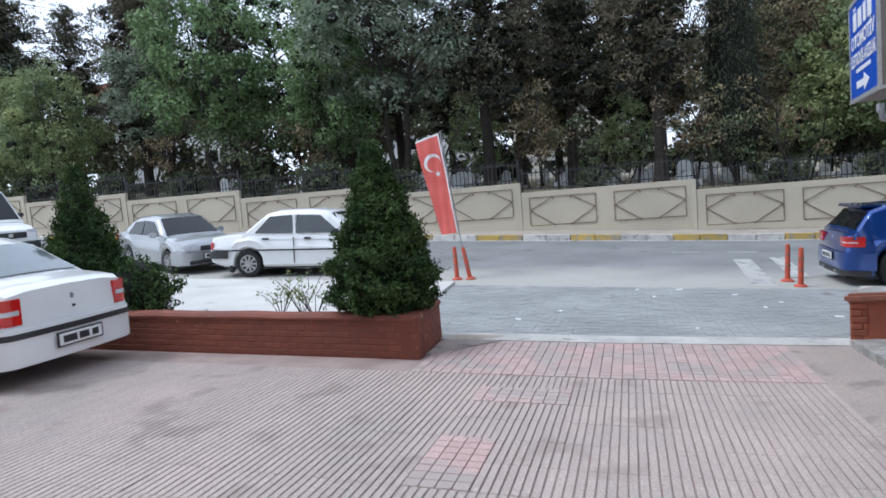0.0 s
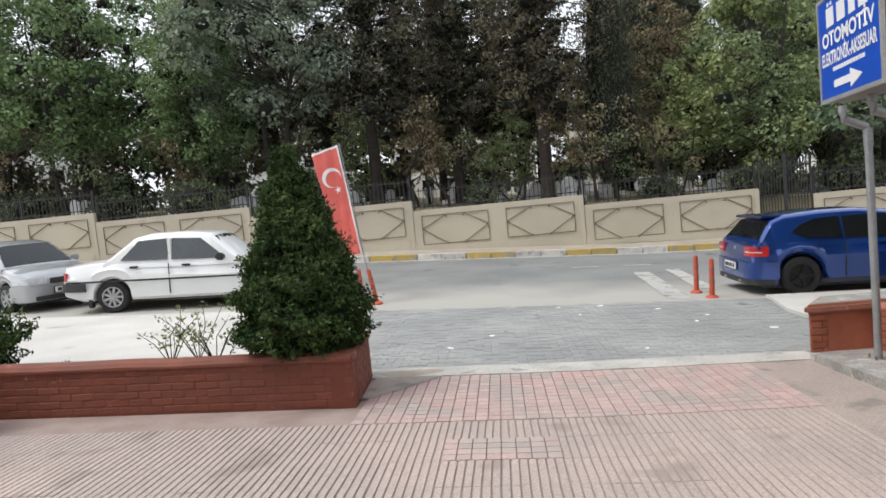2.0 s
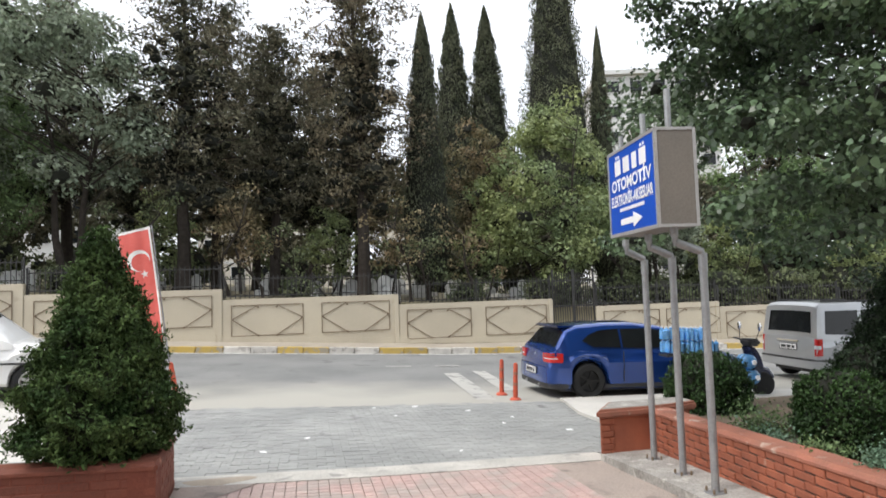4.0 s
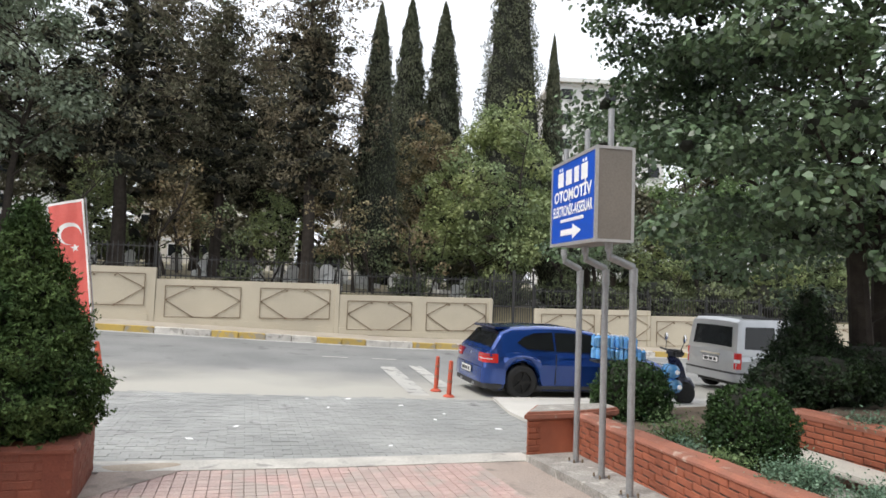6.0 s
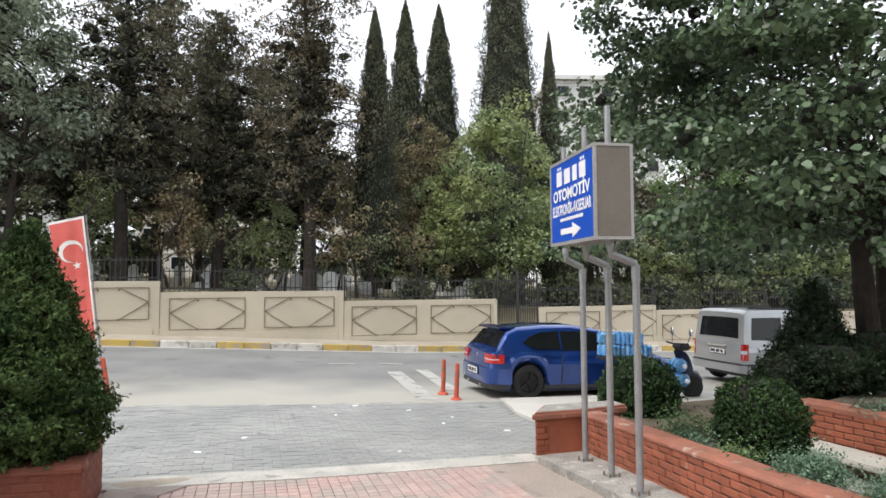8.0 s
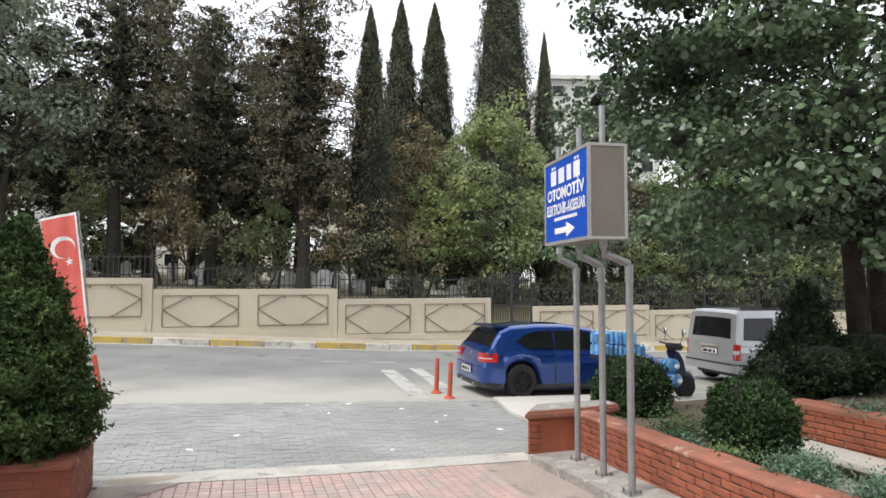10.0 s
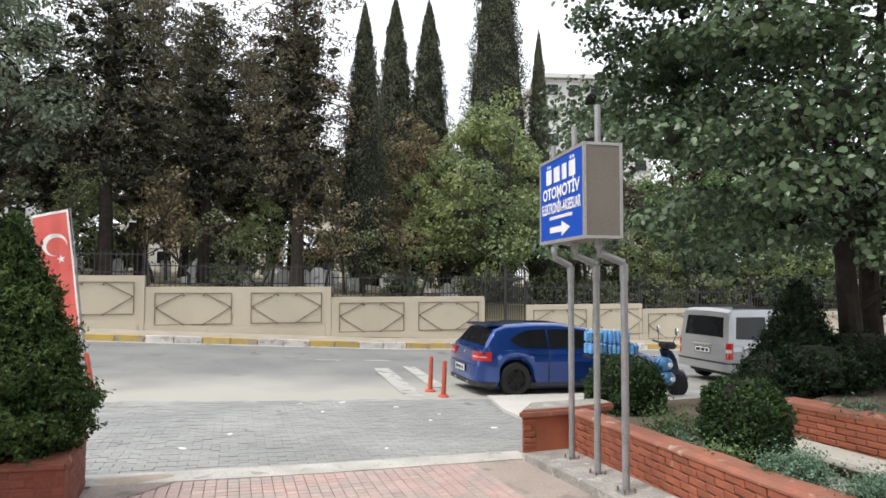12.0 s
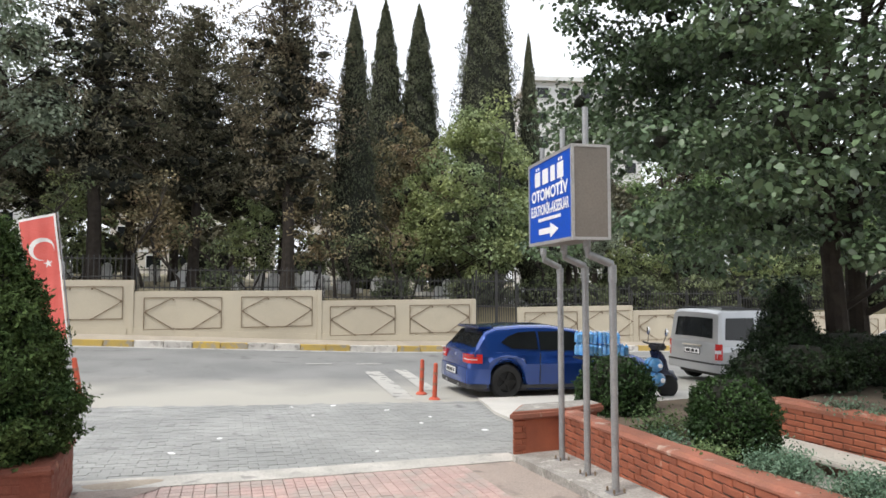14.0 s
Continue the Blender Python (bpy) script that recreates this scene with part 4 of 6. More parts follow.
OLDSEDAN = dict(length=4.34, width=1.65, wheel=0.285, axles=(0.86, 3.50), belt=0.87, low=0.22, tumble=0.76, plate_z=0.5, plate_x=-0.03,
                deck=[(0, 0.74), (0.04, 0.86), (0.5, 0.92), (0.95, 0.93), (2.95, 0.86), (3.2, 0.89), (4.1, 0.82), (4.31, 0.76), (4.34, 0.55)],
                roof=[(0.72, 0.90), (1.25, 1.33), (1.5, 1.385), (2.15, 1.395), (2.62, 1.35), (3.2, 0.87)],
                windows=[[(1.02, 0.93), (1.33, 1.27), (1.86, 1.30), (1.86, 0.92)], [(1.93, 0.92), (1.93, 1.30), (2.45, 1.28), (2.9, 0.91)]],
                rear_glass=((0.85, 0.97), (1.22, 1.30)), front_glass=((3.1, 0.92), (2.67, 1.30)), rim=M_RIM, mirror=(2.85, 0.93), mirror_mat=M_TRIM, plate_fx=-0.12, glass=M_GLASSC, taper=0.07, spokes=9,
                bands=[("rear", 0, 0.42, 0.41, 0.555, 0.06, M_TRIM, "bumper", "black rear bumper"), ("front", 0, 0.4, 0.38, 0.53, 0.06, M_TRIM, "bumper", "black front bumper"), ("rear", 0.42, 0.07, 0.60, 0.75, 0.008, M_TAIL, "tail_lamp", "red tail lamp")],
                bits=[
                      ((4.28, 4.35, 0.42, 0.76, 0.58, 0.72), M_LAMP, "headlamp", "clear headlamp"),
                      ((0.06, 4.26, 0.815, 0.832, 0.56, 0.59), M_TRIM, "side_strip", "black rubbing strip"), ((1.2, 1.36, 0.80, 0.835, 0.79, 0.83), M_TRIM, "door_handle", "black door handle"),
                      ((2.12, 2.28, 0.80, 0.835, 0.79, 0.83), M_TRIM, "door_handle", "black door handle"), ((0.42, 0.5, 0.70, 0.80, 0.10, 0.35), M_TRIM, "mud_flap", "black mud flap"),
                      ((1.86, 1.93, 0.66, 0.73, 0.88, 1.30), M_CARWHITE, "pillar", ""), ((1.88, 1.90, 0.80, 0.828, 0.3, 0.86), M_TRIM, "door_seam", "dark door gap")])
SALOON = dict(length=4.2, width=1.68, wheel=0.30, axles=(0.95, 3.42), belt=0.93, low=0.2, tumble=0.72, plate_z=0.42, plate_x=-0.095,
              deck=[(0, 0.66), (0.03, 0.94), (0.12, 0.98), (0.6, 1.02), (1.0, 0.98), (3.0, 0.92), (3.4, 0.92), (3.9, 0.84), (4.12, 0.77), (4.2, 0.66)],
              roof=[(0.52, 0.98), (1.15, 1.34), (1.5, 1.43), (2.1, 1.45), (2.6, 1.38), (3.3, 0.92)],
              windows=[[(1.0, 0.97), (1.3, 1.28), (1.9, 1.33), (1.9, 0.96)], [(1.96, 0.96), (1.96, 1.33), (2.5, 1.30), (3.0, 0.95)]],
              rear_glass=((0.62, 1.045), (1.16, 1.345)), front_glass=((3.25, 0.96), (2.62, 1.37)), rim=M_RIM, mirror=(2.95, 0.98), plate_fx=-0.06, rear_mat=M_GLASSL, spokes=7,
              bands=[("rear", 0, 0.62, 0.24, 0.62, 0.035, M_CARWHITE, "bumper", "painted rear bumper"), ("rear", 0, 0.60, 0.50, 0.585, 0.045, M_TRIM, "bumper_strip", "black rubbing strip"), ("rear", 0.56, 0.20, 0.645, 0.90, 0.008, M_TAIL, "tail_lamp", "red tail lamp"),
                     ("rear", 0.575, 0.17, 0.655, 0.72, 0.012, M_TAIL, "indicator", "dull red lens"), ("rear", 0.585, 0.14, 0.745, 0.79, 0.012, M_LAMP, "reversing_lamp", "clear lens"), ("front", 0.36, 0.42, 0.60, 0.745, 0.008, M_LAMP, "headlamp", "clear headlamp"), ("front", 0, 0.5, 0.24, 0.56, 0.03, M_CARWHITE, "bumper", "painted front bumper")],
              bits=[((0.002, 0.04, -0.07, 0.0, 0.70, 0.75), M_TRIM, "lock", "dark lock"), ((0.0, 0.04, -0.055, -0.01, 0.80, 0.86), M_STEEL, "badge", "plain round badge"),
                    ((0.008, 0.03, -0.55, 0.0 - 0.4, 0.68, 0.70), M_STEEL, "badge", "thin chrome lettering bar"),
                    ((4.1, 4.212, -0.30, 0.30, 0.60, 0.73), M_TRIM, "grille", "black grille"), ((4.05, 4.268, -0.6, 0.6, 0.27, 0.36), M_TRIM, "air_intake", "black air intake")])
SILVER = dict(SALOON, bands=[tuple(M_CARSILVER if v is M_CARWHITE else v for v in b) for b in SALOON["bands"]], plate_z=0.45, plate_fx=-0.10,
              bits=[((4.1, 4.245, -0.30, 0.30, 0.585, 0.70), M_TRIM, "grille", "black grille"), ((4.05, 4.285, -0.62, 0.62, 0.26, 0.35), M_TRIM, "air_intake", "black air intake")])
MPV = dict(length=4.28, width=1.80, wheel=0.325, axles=(0.72, 3.38), belt=1.02, low=0.24, tumble=0.87, plate_z=0.78, plate_x=-0.012, pillar=0.17, taper=0.035, category="van",
           deck=[(0, 0.98), (0.04, 1.06), (1.2, 1.06), (3.2, 1.04), (3.5, 1.04), (4.0, 0.92), (4.2, 0.75), (4.28, 0.5)],
           roof=[(0.02, 1.04), (0.09, 1.72), (0.2, 1.80), (1.2, 1.83), (2.3, 1.80), (2.7, 1.68), (3.45, 1.04)],
           windows=[[(0.25, 1.10), (0.30, 1.62), (1.15, 1.64), (1.15, 1.08)], [(1.25, 1.08), (1.25, 1.64), (2.0, 1.63), (2.0, 1.07)], [(2.08, 1.07), (2.08, 1.63), (2.6, 1.60), (3.1, 1.07)]],
           rear_glass=((0.028, 1.12), (0.08, 1.60)), front_glass=((3.38, 1.1), (2.75, 1.66)), rim=M_RIM, mirror=(3.0, 1.15), mirror_mat=M_TRIM, plate_fx=-0.01,
           bands=[("rear", 0.80, 0.13, 0.62, 1.0, 0.012, M_TAIL, "tail_lamp", "red tail lamp"), ("rear", 0.805, 0.09, 0.77, 0.85, 0.017, M_LAMP, "reversing_lamp", "clear lens"), ("rear", 0, 0.5, 0.32, 0.56, 0.05, M_CARSILVER, "bumper", "grey rear bumper"), ("rear", 0, 0.45, 0.50, 0.545, 0.058, M_TRIM, "bumper_strip", "dark strip")],
           bits=[((-0.03, 0.03, -0.34, 0.34, 0.90, 0.94), M_CHROME, "handle_bar", "bright handle strip"), ((1.19, 1.205, 0.87, 0.905, 0.35, 1.05), M_TRIM, "door_seam", "dark door gap"), ((2.03, 2.045, 0.87, 0.905, 0.35, 1.05), M_TRIM, "door_seam", "dark door gap"), ((0.5, 1.9, 0.888, 0.908, 0.55, 0.62), M_TRIM, "side_strip", "black rubbing strip"),
                 ((0.3, 2.3, 0.66, 0.70, 1.82, 1.87), M_TRIM, "roof_rail", "black roof rail"), ((4.05, 4.26, 0.5, 0.82, 0.72, 0.9), M_LAMP, "headlamp", "clear headlamp")])
VAN = dict(length=5.6, width=1.95, wheel=0.34, axles=(1.1, 4.5), belt=1.25, low=0.25, tumble=0.84, plate_z=0.5, plate_x=-0.01, category="van",
           deck=[(0, 1.25), (3.9, 1.25), (4.7, 1.22), (5.2, 1.12), (5.5, 0.98), (5.6, 0.6)],
           roof=[(0.02, 1.25), (0.08, 2.3), (0.3, 2.4), (3.4, 2.4), (3.9, 2.25), (4.75, 1.22)],
           windows=[[(2.9, 1.3), (2.9, 1.95), (3.6, 1.98), (4.4, 1.3)]], rear_glass=((0.03, 1.4), (0.07, 2.0)), front_glass=((4.68, 1.32), (3.95, 2.2)),
           rim=M_RIM, mirror=(4.35, 1.45), mirror_mat=M_TRIM, plate_fx=-0.02,
           bits=[((5.4, 5.6, -0.5, 0.5, 0.74, 0.93), M_TRIM, "grille", "black grille"), ((5.2, 5.52, 0.55, 0.88, 0.75, 1.0), M_LAMP, "headlamp", "clear headlamp"), ((5.3, 5.64, -0.9, 0.9, 0.34, 0.62), M_TRIM, "bumper", "dark bumper"), ((5.58, 5.62, -0.07, 0.07, 0.78, 0.9), M_CHROME, "badge", "plain round badge")])


def parked(spec, x, y, yaw, label, paint, name="car", size=1.0):
    """Puts a vehicle with the middle of its rear at x, y."""
    c, s = math.cos(radians(yaw)), math.sin(radians(yaw))
    z0, z1 = G(x + c * 0.8, y + s * 0.8), G(x + c * 3.5, y + s * 3.5)
    pitch = -math.degrees(math.atan2(z1 - z0, 2.7))
    return vehicle(spec, pose(x, y, z0 - 0.8 / 2.7 * (z1 - z0) + 0.003) @ pose(0, 0, 0, 0, 0, yaw) @ pose(0, 0, 0, 0, pitch, 0) @ Matrix.Scale(size, 4), label, paint, name)


parked(HATCH, 3.62, 12.9, 0, "metallic blue hatchback parked at the roadside", M_CARBLUE)
parked(OLDSEDAN, -9.5, 13.3, 8, "old white saloon with black trim, parked", M_CARWHITE, size=1.1)
parked(SILVER, -13.85, 15.3, -26, "silver saloon parked close behind the white one", M_CARSILVER)
parked(VAN, -24.5, 16.2, -10, "white delivery van with a black grille", M_CARWHITE, "delivery_van")
parked(SALOON, -5.50, 5.08, 180, "white saloon with pale rear window on the forecourt", M_CARWHITE)
parked(MPV, 10.20, 13.5, -1, "silver people carrier with dark windows", M_CARSILVER, "people_carrier")
parked(dict(SALOON, rear_mat=M_GLASS), 15.5, 12.6, 0, "white car seen beyond the shrubs", M_CARWHITE)


# ---- plants ----
rng = np.random.default_rng(7)


def leaf_mesh(name, pts, size, material, aspect=0.5, out=None, spread=1.0, droop=0.0, broad=False):
    """Many small pointed, slightly folded leaves at pts, facing roughly along out."""
    n = len(pts)
    nrm = rng.normal(size=(n, 3)) * spread
    if out is not None:
        nrm += out
    nrm /= np.linalg.norm(nrm, axis=1)[:, None] + 1e-9
    ref = rng.normal(size=(n, 3))
    ref[:, 2] -= droop
    u = ref - (ref * nrm).sum(1)[:, None] * nrm
    u /= np.linalg.norm(u, axis=1)[:, None] + 1e-9
    v = np.cross(nrm, u)
    s = (size * rng.uniform(0.6, 1.35, n))[:, None]
    fold = nrm * s * 0.10
    if broad:
        c = 6
        co = np.empty((n, c, 3))
        co[:, 0], co[:, 3] = pts - u * s * 0.45, pts + u * s * 0.55
        co[:, 1], co[:, 5] = pts - u * s * 0.3 + v * s * aspect * 0.45 + fold, pts - u * s * 0.3 - v * s * aspect * 0.45 + fold
        co[:, 2], co[:, 4] = pts + u * s * 0.15 + v * s * aspect * 0.45 + fold, pts + u * s * 0.15 - v * s * aspect * 0.45 + fold
    else:
        c = 4
        co = np.empty((n, c, 3))
        co[:, 0], co[:, 2] = pts - u * s * 0.5, pts + u * s * 0.5
        co[:, 1], co[:, 3] = pts + v * s * aspect * 0.5 + fold, pts - v * s * aspect * 0.5 + fold
    me = bpy.data.meshes.new(name)
    me.vertices.add(c * n)
    me.vertices.foreach_set("co", co.ravel())
    me.loops.add(c * n)
    me.loops.foreach_set("vertex_index", np.arange(c * n))
    me.polygons.add(n)
    me.polygons.foreach_set("loop_start", np.arange(0, c * n, c))
    me.update(calc_edges=True)
    me.materials.append(material)
    return me


def sub(name, me, parent, label=""):
    ob = new(name, me)
    ob.parent = parent
    return tagged(ob, label)


def clumps(centres, radii, per, flat=0.7):
    """Points in uneven balls round the centres, thicker at their skins, and the way out of each."""
    n = len(centres)
    k = np.repeat(np.arange(n), per)
    d = rng.normal(size=(len(k), 3))
    d /= np.linalg.norm(d, axis=1)[:, None]
    r = radii[k] * rng.uniform(0.35, 1.0, len(k)) ** 0.6
    off = d * r[:, None]
    off[:, 2] *= flat
    return centres[k] + off, d


def shade_lumps(centres, radii, squeeze, parent, share=1.0):
    """Uneven near-black lumps inside leaf clumps, for close twigs and the shade between leaves."""
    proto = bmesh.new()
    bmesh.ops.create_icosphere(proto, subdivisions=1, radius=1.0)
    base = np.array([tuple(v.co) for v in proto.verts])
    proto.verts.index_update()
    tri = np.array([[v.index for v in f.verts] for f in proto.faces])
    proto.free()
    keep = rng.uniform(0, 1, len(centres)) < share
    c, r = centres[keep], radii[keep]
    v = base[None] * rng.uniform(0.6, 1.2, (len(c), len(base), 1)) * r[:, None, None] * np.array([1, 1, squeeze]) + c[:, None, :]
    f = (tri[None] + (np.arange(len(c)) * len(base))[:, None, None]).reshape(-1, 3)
    tagged(sub("shade_lump", arrays("shade_lump", v.reshape(-1, 3).tolist(), f.tolist(), M_CORE), parent, "near-black lumps for close twigs and the shade among them"), kind="stuff")


def conifer(h, rad, base, leaves, label, bark_lean=0.0, material=None, seed=0):
    """A tall pine or cedar: bare lower trunk, drooping limbs, ragged dark crown."""
    global rng
    rng = np.random.default_rng(seed)
    t = empty("pine_tree", Matrix.Identity(4), label, "tree", "cemetery trees")
    bm = bmesh.new()
    trunk = [(bark_lean * (max(z, 0) / h) ** 1.5 + 0.08 * math.sin(z * 0.9), 0.06 * math.sin(z * 0.7 + 1), z) for z in span(-0.3, h * 0.97, 10)]
    tube(bm, trunk, [0.30 * (1 - 0.93 * k / 10) * (1.25 if k == 0 else 1) for k in range(11)], 9)
    cs, rs = [], []
    n = 84
    for k in range(n):
        f = k / (n - 1)
        z = base + (h - base) * f ** 0.92
        a = k * 2.39996 + rng.uniform(-0.4, 0.4)
        reach = rad * ((1 - f) ** 0.38 * (0.55 + 0.45 * min(1, f * 4)) + 0.06) * rng.uniform(0.5, 1.15)
        x0 = bark_lean * (z / h) ** 1.5
        tip = Vector((x0 + reach * math.cos(a), reach * math.sin(a), z + reach * rng.uniform(-0.25, 0.15)))
        tube(bm, [(x0, 0, z - 0.1), ((x0 + tip.x) / 2, tip.y / 2, z + 0.08 * reach), tip], [0.05 * (1 - f) + 0.015, 0.03 * (1 - f) + 0.01, 0.006], 5, caps=False)
        for q in (1.0, 0.7, 0.4, 0.15) if reach > 0.9 else (1.0, 0.4):
            cs.append((x0 + (tip.x - x0) * q + rng.normal() * 0.15, tip.y * q + rng.normal() * 0.15, z + (tip.z - z) * q + rng.normal() * 0.15))
            rs.append(rng.uniform(0.38, 0.75) * (0.6 + 0.5 * (1 - f)) * min(1.2, rad / 2.4))
    part("trunk", bm, M_BARK, t, "dark rough trunk")
    cs, rs = np.array(cs), np.array(rs)
    pts, out = clumps(cs, rs, max(20, leaves // len(cs)), 0.6)
    inner = (np.hypot(cs[:, 0], cs[:, 1]) < rad * 0.5) & (cs[:, 2] < h * 0.72)
    shade_lumps(cs[inner], rs[inner] * 0.5, 0.7, t, 0.85)
    sub("crown", leaf_mesh("crown", pts, 0.19, material or M_PINE, 0.38, out * 0.5, droop=0.5), t, "dark ragged needles")
    return t


def cypress(h, rad, leaves, seed):
    global rng
    rng = np.random.default_rng(seed)
    t = empty("cypress_tree", Matrix.Identity(4), "slender dark cypress rising above the others", "tree", "cemetery trees")
    bm = bmesh.new()
    tube(bm, [(0, 0, -0.3), (0.03, 0, h * 0.5), (0, 0.02, h * 0.95)], [0.2, 0.12, 0.02], 8)
    part("trunk", bm, M_BARK, t)
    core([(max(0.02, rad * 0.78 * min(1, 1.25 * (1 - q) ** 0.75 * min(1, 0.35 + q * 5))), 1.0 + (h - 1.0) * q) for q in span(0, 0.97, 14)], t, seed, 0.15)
    f = rng.uniform(0, 1, leaves) ** 0.85
    a = rng.uniform(0, 2 * np.pi, leaves)
    lump = 1 + 0.10 * np.sin(a * 5 + f * 40) + 0.10 * np.sin(a * 3 - f * 63 + 1) + 0.08 * np.sin(a * 9 + f * 110)
    r = rad * np.clip(1.25 * (1 - f) ** 0.75 * np.minimum(1, 0.35 + f * 5), 0, 1) * lump * rng.uniform(0.55, 1.04, leaves) ** 0.5
    pts = np.stack([r * np.cos(a), r * np.sin(a), 1.0 + (h - 1.0) * f + rng.normal(size=leaves) * 0.1], 1)
    out = np.stack([np.cos(a), np.sin(a), 0.5 + 0 * a], 1)
    sub("crown", leaf_mesh("crown", pts, 0.2, M_CYP, 0.33, out, spread=0.8, droop=2.5), t, "dense upright foliage")
    return t


def broadleaf(name, h, rad, base, leaves, size, material, label, seed, stems=1, squash=0.85, per_clump=0.75, count=70, trunk_r=0.16, broad=False, apart=0.16, hollow=0.45, limbs=2, flat=0.75, lean=0.5, peak=0.0, boxy=0.0, spread=0.55, dense=0.35):
    """A leafy tree: stems that run up into the crown, limbs that leave them at many heights, leaves in clumps at the limbs' ends."""
    global rng
    rng = np.random.default_rng(seed)
    t = empty(name, Matrix.Identity(4), label, "tree", "broadleaf trees")
    bm = bmesh.new()
    axes = []
    for s in range(stems):
        a0 = 2.1 * s + 0.5
        way = Vector((math.cos(a0), math.sin(a0), 0))
        reach = lean * (1.0 if stems > 1 else 0.4)
        zs = span(-0.3, h * 0.78, 8)
        axis = [way * (apart * s + reach * (max(z, 0) / base) ** 0.8 * 0.9) + Vector((0.09 * math.sin(z * 1.1 + s * 2), 0.09 * math.cos(z * 0.9 + s), z)) for z in zs]
        tube(bm, axis, [trunk_r * (1.3 if k == 0 else 1) * (1 - 0.92 * k / 8) for k in range(9)], 10)
        axes.append((zs, axis))
    mid = Vector((0, 0, (h + base) / 2))
    cs, rs = [], []
    for k in range(count):
        d = Vector(rng.normal(size=3))
        d.normalize()
        q = rng.uniform(hollow, 1.0) ** 0.6
        narrow = 1 - peak * max(0.0, d.z)
        q *= max(math.hypot(d.x, d.y), abs(d.z)) ** -boxy
        c = mid + Vector((d.x * rad * narrow, d.y * rad * narrow, d.z * (h - base) / 2 * squash)) * q * rng.uniform(0.85, 1.08)
        zs, axis = axes[k % stems]
        at = min(max(base * 0.75, c.z - 0.45 * math.hypot(c.x, c.y) - 0.3), h * 0.74)
        f = (at + 0.3) / (h * 0.78 + 0.3) * 8
        i = min(int(f), 7)
        root = axis[i].lerp(axis[i + 1], f - i)
        bend = root.lerp(c, 0.5) + Vector((rng.normal() * 0.15, rng.normal() * 0.15, 0.2))
        if k % limbs == 0:
            thick = trunk_r * 0.34 * (1 - 0.6 * at / h)
            tube(bm, [root, bend, c], [thick, thick * 0.55, 0.012], 5, caps=False)
        cs.append(c)
        rs.append(per_clump * rng.uniform(0.6, 1.25))
    part("trunk", bm, M_BARK, t, "dark trunk and limbs")
    pts, out = clumps(np.array([tuple(c) for c in cs]), np.array(rs), leaves // len(cs), flat)
    shade_lumps(np.array([tuple(c) for c in cs]), np.array(rs) * (0.15 if broad else 0.34), flat * (2.0 if broad else 1.2), t, dense)
    sub("crown", leaf_mesh("crown", pts, size, material, 0.74 if broad else 0.62, out * 0.7 + np.array([0, 0, 0.7]), spread=spread, droop=1.0, broad=broad), t)
    return t


def sapling(x, y, h, seed):
    """A thin crooked stem with a few twigs and sparse leaves."""
    global rng
    rng = np.random.default_rng(seed)
    t = empty("young_tree", pose(x, y, T(x, y) - 0.05), "thin crooked young tree behind the railings", "tree", "young trees")
    bm = bmesh.new()
    p, line = Vector((0, 0, -0.2)), []
    way = Vector((rng.normal() * 0.25, rng.normal() * 0.1, 1))
    for k in range(7):
        line.append(p.copy())
        p = p + way.normalized() * h / 6
        way += Vector((rng.normal() * 0.3, rng.normal() * 0.2, 0))
    tube(bm, line, [0.075 * (1 - 0.11 * k) for k in range(7)], 7)
    tips = []
    for k in range(14):
        r = line[2 + k % 5]
        e = r + Vector((rng.normal() * 0.7, rng.normal() * 0.5, rng.uniform(0.3, 1.1)))
        tube(bm, [r, r.lerp(e, 0.5) + Vector((0, 0, 0.1)), e], [0.022, 0.014, 0.005], 4, caps=False)
        tips.append(tuple(e))
    part("trunk", bm, M_BARK, t, "thin dark stem")
    pts, out = clumps(np.array(tips), np.full(14, 0.45), 42, 0.7)
    sub("crown", leaf_mesh("crown", pts, 0.13, M_WILD if seed % 2 else M_AUTUMN, 0.6, out), t)


# solid filler inside the foliage; its near-black colour paints the shade in the gaps
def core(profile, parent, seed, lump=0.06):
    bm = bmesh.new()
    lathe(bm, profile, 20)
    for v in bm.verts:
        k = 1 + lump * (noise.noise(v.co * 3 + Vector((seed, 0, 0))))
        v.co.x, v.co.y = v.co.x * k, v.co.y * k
    part("shade_core", bm, M_CORE, parent, "near-black solid core for inner twigs and the shade among them", smooth=60)


